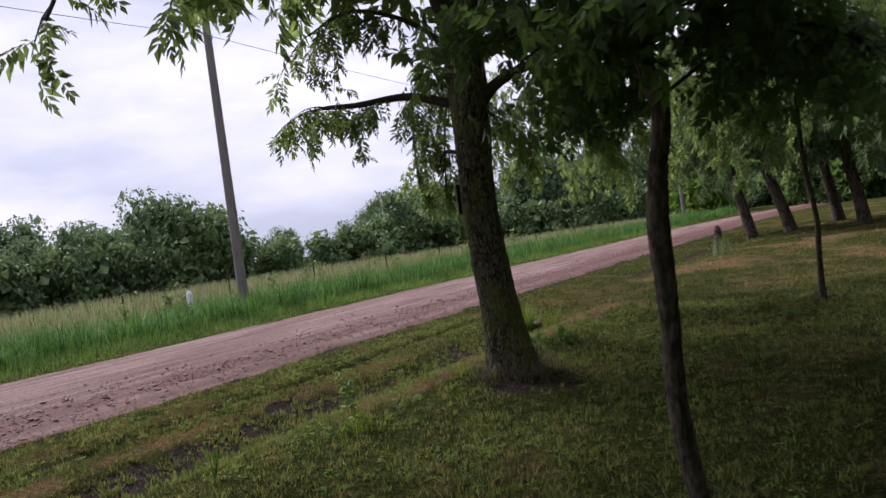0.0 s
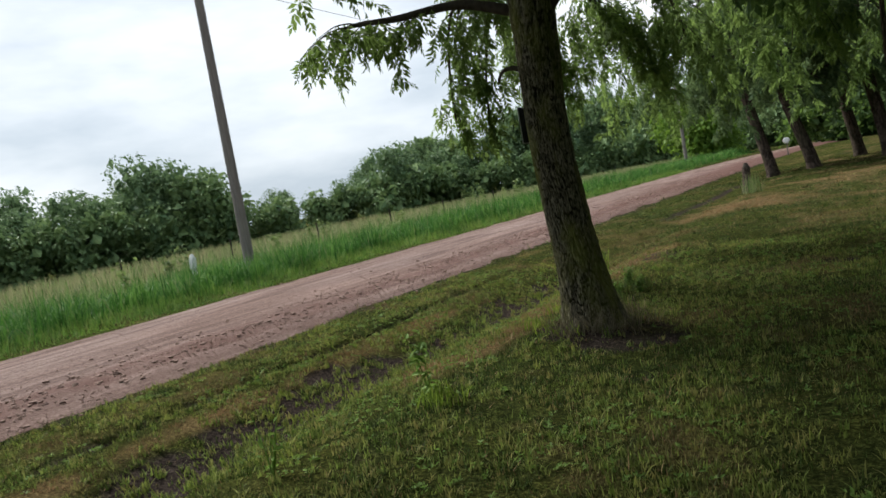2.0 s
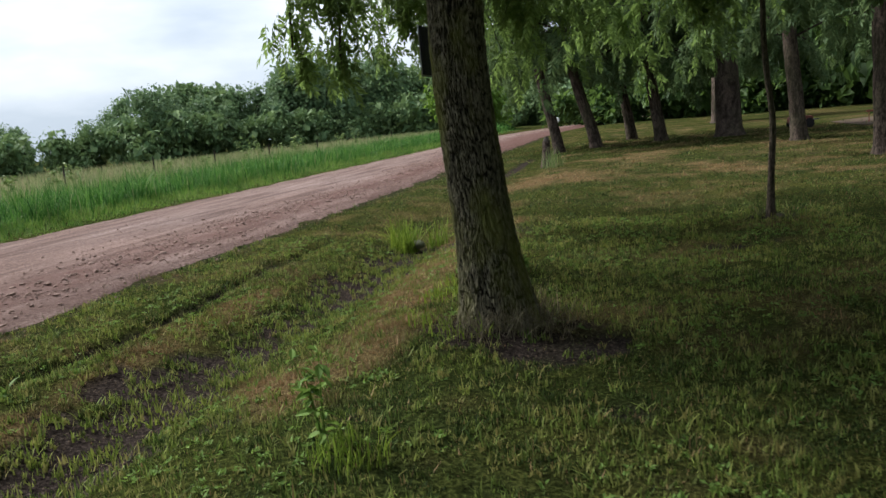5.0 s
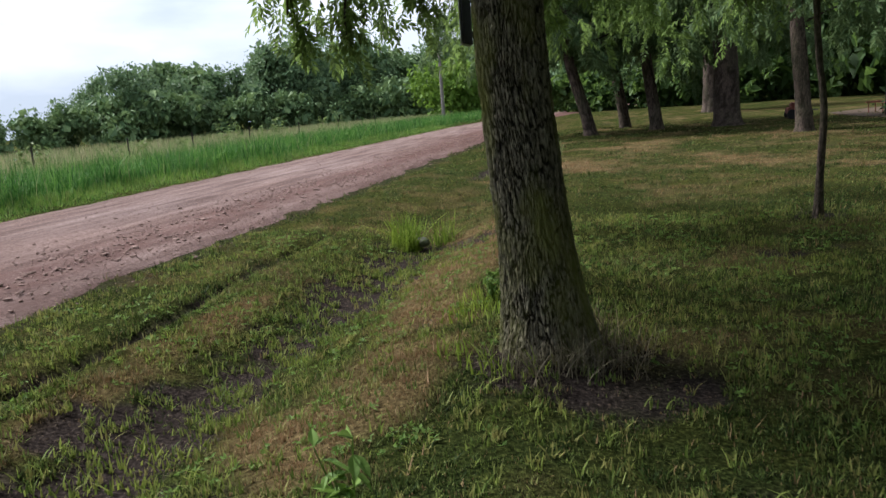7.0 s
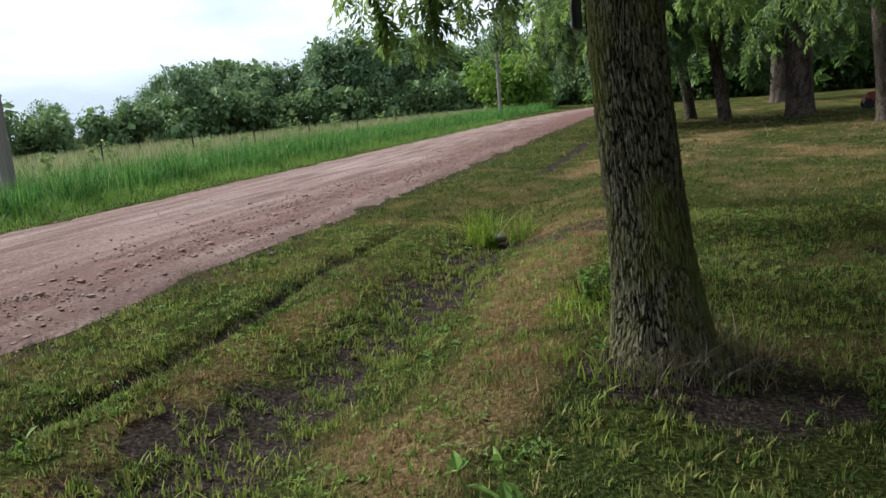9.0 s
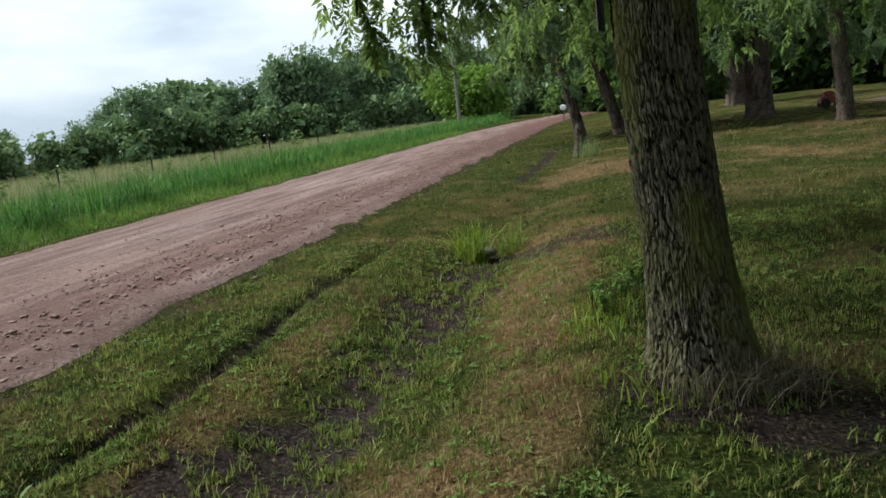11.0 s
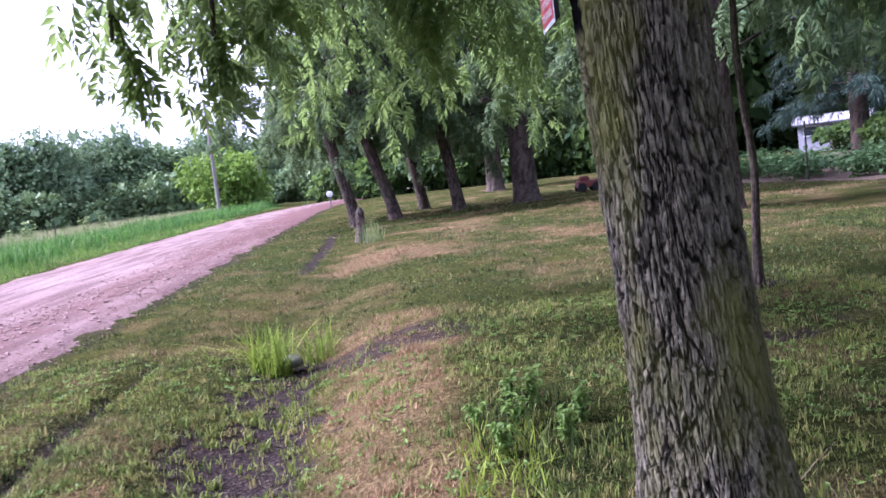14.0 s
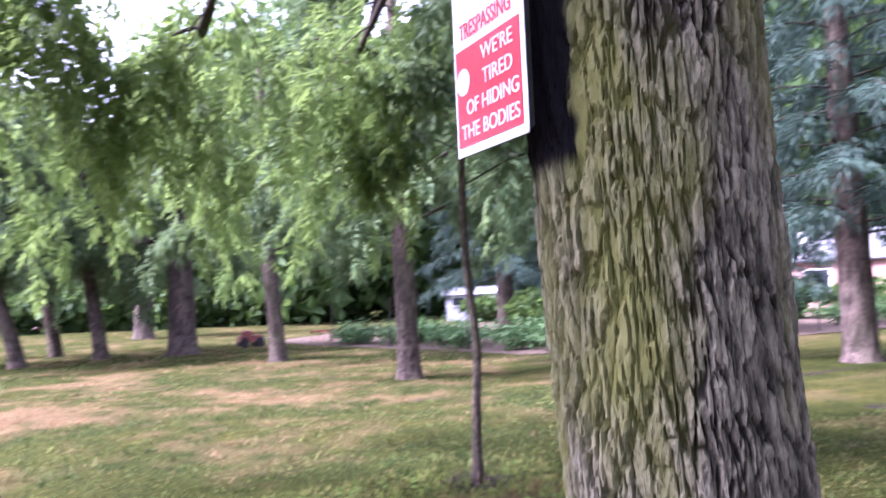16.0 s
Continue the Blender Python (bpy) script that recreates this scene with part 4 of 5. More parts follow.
def build_sign():
    sign = thing("warning_sign", "red and white plastic warning sign nailed to the walnut trunk", "sign", (-4.285, 7.625, 1.9))
    sign.rotation_euler = (0, 0, radians(-4))
    part("panel", boxed(-0.0015, -0.11, -0.18, 0.0015, 0.11, 0.165, 0.001), MAT["white_gloss"], sign, "glossy white sign panel")
    part("backing_board", boxed(0.003, -0.1, -0.17, 0.018, 0.1, 0.16, 0.003), MAT["black"], sign, "black backing board")
    part("red_field", boxed(-0.0035, -0.1, -0.165, -0.002, 0.1, -0.006), MAT["red"], sign, "glossy red printed field")

    def words(name, body, size, y, z, mat, wide=1.0):
        cu = bpy.data.curves.new(name, "FONT")
        cu.body, cu.size, cu.align_x, cu.align_y, cu.extrude, cu.space_character = body, size, "CENTER", "CENTER", 0.0006, 1.0
        tmp = bpy.data.objects.new(name, cu)
        scene.collection.objects.link(tmp)
        me = bpy.data.meshes.new_from_object(tmp.evaluated_get(bpy.context.evaluated_depsgraph_get()))
        bpy.data.objects.remove(tmp)
        me.materials.clear()
        me.materials.append(mat)
        ob = place(new(name, me), sign)
        ob.matrix_basis = Matrix.Translation((-0.0045, y, z)) @ Euler((radians(90), 0, radians(-90))).to_matrix().to_4x4() @ Matrix.Diagonal((wide, 1, 1, 1))
        tagged(ob, "printed lettering")

    words("lettering", "NO", 0.075, 0, 0.105, MAT["red"])
    words("lettering", "TRESPASSING", 0.038, 0, 0.02, MAT["red"], 0.72)
    words("lettering", "WE'RE", 0.034, -0.035, -0.03, MAT["white_gloss"])
    words("lettering", "TIRED", 0.034, -0.035, -0.068, MAT["white_gloss"])
    words("lettering", "OF HIDING", 0.034, -0.015, -0.106, MAT["white_gloss"], 0.95)
    words("lettering", "THE BODIES", 0.034, -0.005, -0.144, MAT["white_gloss"], 0.98)
    sk = bmesh.new()
    bmesh.ops.create_circle(sk, cap_ends=True, radius=0.022, segments=16, matrix=Matrix.Translation((-0.0045, 0.075, -0.06)) @ Euler((0, radians(-90), 0)).to_matrix().to_4x4())
    part("emblem", sk, MAT["white"], sign, "plain round white emblem")
    for y in (-0.085, 0.085):
        nb = bmesh.new()
        bmesh.ops.create_uvsphere(nb, u_segments=8, v_segments=5, radius=0.005, matrix=Matrix.Translation((-0.004, y, 0.155)))
        part("nail", nb, MAT["grey"], sign)


def round_tree(rng, tree, base, stem, radii, limb_count, z0, z1, reach, mat_leaf, mat_bark, fr, fronds, sag=0.6, pitch=0.9, cells=18, depth=0.012, up=0.25, lo=0.8, hi=1.3, res=(40, 60), label=""):
    """A tree with furrowed trunk, limbs, twigs and leaves; parts trunk, limbs, crown."""
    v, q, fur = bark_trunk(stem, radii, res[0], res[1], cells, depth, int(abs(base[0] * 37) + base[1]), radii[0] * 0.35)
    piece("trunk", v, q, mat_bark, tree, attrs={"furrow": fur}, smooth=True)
    ln = curve_points(stem, 40)
    wood, tips = [], []
    for k in range(limb_count):
        z = z0 + (z1 - z0) * (k + 0.5 * rng.random()) / limb_count
        s = ln[np.argmin(np.abs(ln[:, 2] - z))]
        az = k * 2.39996 + rng.uniform(-0.4, 0.4)
        d = np.array([math.cos(az), math.sin(az), 0])
        r = reach * rng.uniform(0.7, 1.1) * (1 - 0.45 * k / limb_count)
        c = curve_points([s, s + d * r * 0.4 + (0, 0, up * r), s + d * r * 0.75 + (0, 0, up * r * 1.1), s + d * r + (0, 0, up * r * 0.35)], 14)
        v, q = tube(c, np.linspace(radii[-1] * 0.6, 0.01, 14), 6)
        piece("limb", v, q, mat_bark, tree, attrs={"furrow": np.full(len(v), 0.4)}, smooth=True)
        for t in twigs(rng, c, 8, r * 0.2, r * 0.42, sag):
            wood.append(tube(t, np.linspace(0.01, 0.004, 6), 3))
            tips.append(t[1:])
    v, q = merge(wood)
    tagged(piece("fine_branching", v, q, mat_bark, tree, attrs={"furrow": np.full(len(v), 0.4)}), kind="stuff")
    tips = np.concatenate(tips)
    pts = tips[rng.integers(0, len(tips), fronds)] + rng.normal(0, 0.09, (fronds, 3))
    v, f = merge([strewn(rng, pts[k::3], frond(*fr, seed=21 + k), lo, hi, pitch, 0.45) for k in range(3)])
    piece("crown", v, f, mat_leaf, tree, label)


def build_near_trees():
    rng = np.random.default_rng(21)
    t = thing("young_tree", "young crooked tree with thin scarred trunk and dense dark leaves", "tree")
    stem = [(-0.97, 3.62, -0.16), (-0.99, 3.6, 0.15), (-1.02, 3.58, 0.45), (-1.02, 3.56, 0.75), (-1.0, 3.54, 1.05), (-0.995, 3.53, 1.42), (-0.965, 3.53, 1.68), (-0.92, 3.53, 1.93), (-0.98, 3.53, 2.3), (-0.92, 3.5, 3.1), (-0.95, 3.5, 3.8)]
    round_tree(rng, t, stem[0], stem, [0.055, 0.046, 0.044, 0.042, 0.044, 0.05, 0.042, 0.04, 0.035, 0.025, 0.015], 17, 1.95, 3.7, 0.85, MAT["leaf_dark"], MAT["bark_far"], (3, 0.15, 0.065, 0.034, 0.2), 2300, 0.25, 0.5, 10, 0.008, 0.2, 0.7, 1.2, (36, 160), "dense dark green leaves")
    t = thing("sapling", "slender sapling with a thin dark trunk on the lawn", "tree")
    x, y = -1.3, 12.55
    stem = [(x, y, -0.16), (x + 0.02, y, 0.4), (x + 0.05, y, 1.05), (x, y, 1.6), (x - 0.03, y, 2.2), (x, y, 3.2), (x + 0.05, y, 4.4)]
    round_tree(rng, t, stem[0], stem, [0.05, 0.038, 0.036, 0.034, 0.032, 0.025, 0.014], 9, 2.5, 4.3, 1.3, MAT["leaf_row"], MAT["bark_far"], (3, 0.24, 0.1, 0.05, 0.2), 600, 0.3, 0.6, 10, 0.006, 0.2, 0.8, 1.3, (28, 120))


def build_row_trees():
    rng = np.random.default_rng(22)
    fr = (5, 0.46, 0.15, 0.06, 0.25)
    rows = [
        (-5.75, 33.5, 0.2, -0.9, "leaning dark-barked tree at the row's roadside end"), (-4.3, 33.8, 0.22, -1.2, "leaning dark-barked tree in a row on the lawn"),
        (-2.95, 38.9, 0.22, -0.7, "dark-barked tree in a row on the lawn"), (-1.8, 35.5, 0.23, -0.6, "dark-barked tree in a row on the lawn"),
        (0.75, 34.9, 0.46, -0.1, "thick old tree with flared roots on the lawn"), (2.3, 53.0, 0.5, 0.0, "thick pale-barked tree at the edge of the wood"),
        (2.05, 28.4, 0.22, -0.35, "crooked ivy-wrapped tree on the lawn"), (2.35, 20.9, 0.22, -0.1, "straight brown tree trunk on the mown lawn"),
    ]
    for x, y, r, lean, label in rows:
        t = thing("tree", label, "tree", group="row of trees on the lawn")
        stem = [(x, y, -0.2), (x + 0.15 * lean, y, 0.7), (x + 0.5 * lean, y, 2.2), (x + 0.8 * lean, y, 4.0), (x + 0.9 * lean, y, 6.5), (x + lean, y, 9.0)]
        round_tree(rng, t, stem[0], stem, [r * 1.12, r, r * 0.93, r * 0.85, r * 0.6, r * 0.3], 15, 2.9, 8.6, 3.9, MAT["leaf_row"], MAT["bark_far"], fr, 2700, 0.75, 1.0, 16, 0.02, 0.16, 0.8, 1.35, (30, 60))


def far_crown(rng, h, w, n, low):
    """Leaf sprays that lie on a cluster of rounded lobes: places, yaws and hangs."""
    lobes = [(rng.normal(0, w * 0.22), rng.normal(0, w * 0.22), low * h + (h * (1 - low)) * rng.uniform(0.1, 0.86), rng.uniform(0.17, 0.3) * w) for _ in range(12)]
    lobes.append((0, 0, h - 0.22 * w, 0.22 * w))
    size = np.array([k[3] ** 2 for k in lobes])
    pts, yaws, hangs = [], [], []
    for (cx, cy, cz, r), share in zip(lobes, size / size.sum()):
        per = int(n * share)
        d = rng.normal(0, 1, (per, 3))
        d /= np.linalg.norm(d, axis=1)[:, None]
        rad = r * rng.uniform(0.55, 1.06, per)[:, None] ** 0.6 * (1 + 0.14 * np.sin(6 * d[:, :1] + cx) * np.cos(5 * d[:, 1:2] + cz))
        pts.append(np.array([cx, cy, cz]) + d * rad * np.array([1, 1, 0.85]))
        yaws.append(np.arctan2(d[:, 1], d[:, 0]) + rng.normal(0, 0.5, per))
        hangs.append(np.pi / 2 - np.arcsin(d[:, 2]))
    p, a, e = np.concatenate(pts), np.concatenate(yaws), np.concatenate(hangs)
    ok = p[:, 2] > 0.15
    return p[ok], a[ok], e[ok], lobes


def lobe_cores(rng, lobes):
    """Places inside the lobes for the denser inner sprays."""
    out = []
    for cx, cy, cz, r in lobes:
        d = rng.normal(0, 1, (60, 3))
        d = d / np.linalg.norm(d, axis=1)[:, None] * r * rng.uniform(0.2, 0.72, 60)[:, None]
        out.append(np.array([cx, cy, cz]) + d)
    p = np.concatenate(out)
    return p[p[:, 2] > 0.5]


def far_tree_kinds():
    rng = np.random.default_rng(31)
    kinds = []
    # The last two kinds wear darker leaves to paint in the wood's shady interior.
    for h, w, low, mat in ((10, 9.5, 0.03, "leaf_far"), (12, 9.0, 0.04, "leaf_far"), (8.5, 9.0, 0.0, "leaf_far_b"), (11, 10.5, 0.03, "leaf_far"), (9.5, 7.5, 0.05, "leaf_far_b"), (4.0, 7.0, 0.0, "leaf_far_b"), (4.0, 7.0, 0.0, "leaf_dark"), (11, 9.5, 0.1, "leaf_dark")):
        t = thing("wood_or_shade_tree", "leafy green tree of the wood beyond the field, copied also as shrubs and unseen shade trees", "tree", group="trees of the far wood")
        v, q = tube(curve_points([(0, 0, -0.3), (0.1, 0, h * 0.3), (-0.1, 0.1, h * 0.6), (0, 0, h * 0.88)], 10), np.linspace(0.2, 0.05, 10), 7)
        piece("trunk", v, q, MAT["twig"], t)
        p, a, e, lobes = far_crown(rng, h, w, 3300 if h > 5 else 1500, low)
        v, f = merge([strewn(rng, p, card(), 0.24, 0.5, e, 0.7, a), strewn(rng, lobe_cores(rng, lobes), card(), 0.8, 1.3, 0.6, 0.9)])
        piece("crown", v, f, MAT[mat], t)
        kinds.append(t)
    return kinds


KIND_H = (10, 12, 8.5, 11, 9.5, 4.0, 4.0, 11)


def build_far_woods():
    rng = np.random.default_rng(32)
    kinds = far_tree_kinds()
    spots = []
    edge = curve_points([(-105, 0), (-84, 30), (-72, 58), (-54, 88), (-36, 108), (-22, 118), (-8, 116)], 31)
    for k, (x, y) in enumerate(edge):
        heading = math.degrees(math.atan2(-x, y))
        tall = 10.0 if heading > 46.2 else 4.9 if heading > 38 else 7.5 if heading > 35.5 else 10.8
        for far in (1.0, 1.07):
            kind = int(rng.integers(0, 5))
            spots.append((x * far + rng.normal(0, 1.5), y * far + rng.normal(0, 1.5), kind, tall / KIND_H[kind] * rng.uniform(0.84, 1.02)))
        spots.append((x * 0.96 + rng.normal(0, 1.0), y * 0.96, 5, rng.uniform(0.8, 1.15)))
    back = curve_points([(-6, 86), (6, 78), (18, 72), (30, 64), (42, 52), (52, 36), (54, 18)], 26)
    for x, y in back:
        spots.append((x + rng.normal(0, 1.5), y + rng.normal(0, 1.5), 7 if x > 2 else int(rng.integers(0, 4)), rng.uniform(1.2, 1.55) if x < 8 else rng.uniform(1.6, 2.0)))
        spots.append((x - 1.5 + rng.normal(0, 1), y - 2 + rng.normal(0, 1), 6, rng.uniform(0.8, 1.15)))
    # Unseen trees, added only to keep light off the trunk and near lawn.
    for x, y in ((10.5, 4.5), (12, -1), (9.5, -9), (3.5, -13), (-3.5, -14), (-9, -13), (15, 7.5), (1.5, -10.5), (6.5, -6.5), (9.3, 0.5), (11, 2.5), (7.5, -10)):
        spots.append((x, y, int(rng.integers(0, 4)), rng.uniform(1.35, 1.5)))
    for x, y in ((13.5, 31), (16.5, 31.5), (19.5, 32), (22.5, 31), (25.5, 29.5), (28.5, 28), (18, 36), (24, 35), (26, 39), (28.5, 36.5), (21, 46), (31, 34)):
        spots.append((x, y, 6, rng.uniform(0.36, 0.5)))
    used = set()
    for x, y, k, s in spots:
        m = pose(x, y, float(ground_z(x, y)), 0, 0, rng.uniform(0, 360)) @ Matrix.Diagonal((s, s, s * rng.uniform(0.92, 1.1), 1))
        if k in used:
            copy_thing(kinds[k], m)
        else:
            kinds[k].matrix_basis = m
            used.add(k)
    t = thing("bright_tree", "bright yellow-green leafy tree beyond the road bend", "tree", (-20, 95, -0.2))
    v, q = tube(curve_points([(0, 0, -0.2), (0.3, 0, 1.5), (0, 0, 4)], 8), np.linspace(0.22, 0.06, 8), 7)
    piece("trunk", v, q, MAT["twig"], t)
    p, a, e, lobes = far_crown(np.random.default_rng(7), 7.0, 11.0, 5200, 0.08)
    v, f = strewn(rng, p, card(), 0.35, 0.8, e, 0.9, a)
    piece("crown", v, f, MAT["leaf_bright"], t)


def build_spruces():
    rng = np.random.default_rng(33)
    for x, y, h, bare_to in ((9.9, 16.1, 13, 2.4), (16.5, 25.0, 12, 1.6), (13.0, 33.0, 14, 2.0)):
        t = thing("spruce_tree", "tall blue-green spruce with drooping boughs and bare lower trunk", "tree", group="spruces by the garden")
        r = 0.3
        v, q, fur = bark_trunk([(x, y, -0.2), (x, y, 4), (x, y, 8), (x, y, h)], [r * 1.15, r, r * 0.8, r * 0.5, 0.05], 26, 60, 14, 0.015, 4, 0.1)
        piece("trunk", v, q, MAT["bark_far"], t, attrs={"furrow": fur}, smooth=True)
        pts, yaws = [], []
        for k in range(70):
            z = bare_to + (h - bare_to) * (k / 70) ** 1.1
            az = k * 2.39996
            reach = 3.4 * (1 - (z - bare_to) / (h - bare_to + 1)) + 0.3
            d = np.array([math.cos(az), math.sin(az), 0])
            s = np.array([x, y, z])
            c = curve_points([s, s + d * reach * 0.5 + (0, 0, 0.05), s + d * reach + (0, 0, -0.35 * reach * 0.5)], 8)
            v, q = tube(c, np.linspace(0.03, 0.006, 8), 4)
            piece("bough", v, q, MAT["bark_far"], t, attrs={"furrow": np.full(len(v), 0.3)})
            m = int(14 * reach)
            u = rng.uniform(0.25, 1, m)
            base = c[(u * 7).astype(int)]
            pts.append(base + rng.normal(0, 0.06, (m, 3)))
            yaws.append(az + rng.choice([-1, 1], m) * rng.uniform(0.2, 1.1, m))
        v, f = strewn(rng, np.concatenate(pts), frond(5, 0.5, 0.2, 0.034, 0.35), 0.9, 1.4, 0.35, 0.25, np.concatenate(yaws))
        piece("needles", v, f, MAT["needle"], t)


# ---- poles, posts, wires ----
def build_poles():
    for x, y, top in ((-18.8, 18.3, 10.2), (-18.9, 76.0, 10.2)):
        p = thing("utility_pole", "weathered grey wooden utility pole standing in tall grass", "pole", group="utility poles along the road")
        z0 = float(ground_z(x, y)) - 0.3
        v, q = tube([(x, y, z0), (x, y, 3), (x, y, 6), (x, y, top)], [0.17, 0.155, 0.14, 0.12], 18)
        piece("shaft", v, q, MAT["pole"], p, smooth=True)
        cap = bmesh.new()
        bmesh.ops.create_cone(cap, cap_ends=True, segments=18, radius1=0.12, radius2=0.03, depth=0.06, matrix=Matrix.Translation((x, y, top + 0.03)))
        part("cap", cap, MAT["pole"], p)
        ins = bmesh.new()
        bmesh.ops.create_cone(ins, cap_ends=True, segments=10, radius1=0.05, radius2=0.035, depth=0.14, matrix=Matrix.Translation((x + 0.16, y, 8.9)))
        part("insulator", ins, MAT["grey"], p)
    w = []
    for y0, y1 in ((-40, 18.3), (18.3, 76.0), (76.0, 134)):
        t = np.linspace(0, 1, 30)
        w.append(tube(np.stack([np.full(30, -18.62), y0 + (y1 - y0) * t, 8.9 - 0.7 * 4 * t * (1 - t)], -1), np.full(30, 0.009), 5))
    v, q = merge(w)
    tagged(piece("power_line", v, q, MAT["wire"]), "dark overhead power line sagging between the poles", "cable")
    p = thing("marker_post", "small white utility marker post in the tall grass", "post", (-19.0, 16.3, -0.1))
    part("post", boxed(-0.05, -0.05, 0, 0.05, 0.05, 0.75, 0.006), MAT["white"], p)
    part("cabinet", boxed(-0.08, -0.08, 0.62, 0.08, 0.08, 0.95, 0.02), MAT["white"], p)
    hb = bmesh.new()
    bmesh.ops.create_cone(hb, cap_ends=True, segments=12, radius1=0.08, radius2=0.04, depth=0.1, matrix=Matrix.Translation((0, 0, 1.0)))
    part("hood", hb, MAT["white"], p)
    for k, y in enumerate((12, 17, 22, 27, 32.5, 38, 44, 51, 59, 68)):
        x = -23.2 + 0.1 * math.sin(k * 2.1)
        p = thing("fence_post", "thin rusty steel fence post in the meadow", "post", (x, y, float(ground_z(x, y)) - 0.1), group="field fence posts")
        part("shaft", boxed(-0.02, -0.02, 0, 0.02, 0.02, 1.35, 0.003), MAT["twig"], p)
        part("flange", boxed(-0.035, -0.004, 0.1, 0.035, 0.004, 1.3), MAT["twig"], p)
    m = thing("mailbox", "white mailbox on a post beside the far road", "mailbox", (-8.1, 58.5, -0.12))
    m.scale = (0.7, 0.7, 0.85)
    part("post", boxed(-0.05, -0.05, -0.1, 0.05, 0.05, 0.95, 0.006), MAT["pole"], m)
    bx = boxed(-0.3, -0.22, 0.95, 0.3, 0.22, 1.4, 0.1)
    part("box", bx, MAT["white"], m, "white enamelled box")
    part("flag", boxed(0.305, -0.1, 1.2, 0.315, 0.0, 1.32), MAT["red"], m)


# ---- small plants ----
def tuft(rng, x, y, n, spread, h, w, mat, name, label, lean=0.45, dry=0.0):
    a, r = rng.uniform(0, 6.28, n), spread * np.sqrt(rng.random(n))
    px, py = x + r * np.cos(a), y + r * np.sin(a)
    v, f, b = blades(rng, px, py, ground_z(px, py) - 0.015, h * rng.uniform(0.45, 1.1, n), np.full(n, w) * rng.uniform(0.6, 1.3, n), lean, 0.7, 4)
    tagged(piece(name, v, f, mat, attrs={"dry": (np.full(n, dry) * rng.uniform(0, 1.5, n)).clip(0, 1)[b]}), label, "grass", kind="stuff")


def weed(rng, x, y, h, leaves, size, mat, label, stems=3, name="weed"):
    t = thing(name, label, "plant")
    z = float(ground_z(x, y)) - 0.02
    wood, pts = [], []
    for k in range(stems):
        a = rng.uniform(0, 6.28)
        top = np.array([x + 0.22 * h * math.cos(a), y + 0.22 * h * math.sin(a), z + h * rng.uniform(0.75, 1.05)])
        c = curve_points([(x, y, z), (x * 0.6 + top[0] * 0.4 + rng.normal(0, 0.01), y * 0.6 + top[1] * 0.4, z + h * 0.5), top], 10)
        wood.append(tube(c, np.linspace(0.006, 0.002, 10), 5))
        i = rng.integers(2, 10, leaves // stems)
        pts.append(c[i])
    v, q = merge(wood)
    piece("stem", v, q, mat, t)
    tv = np.array([(0, 0, 0), (0.3, 0.2, 0.06), (0.3, -0.2, 0.06), (0.65, 0.17, 0.04), (0.65, -0.17, 0.04), (1, 0, -0.1), (0.3, 0, 0), (0.65, 0, -0.03)])
    tf = np.array([(0, 6, 1), (0, 2, 6), (1, 6, 7), (1, 7, 3), (6, 2, 4), (6, 4, 7), (3, 7, 5), (7, 4, 5)])
    v, f = strewn(rng, np.concatenate(pts), (tv, tf), size * 0.6, size * 1.2, 0.15, 0.4)
    piece("foliage", v, f, mat, t)


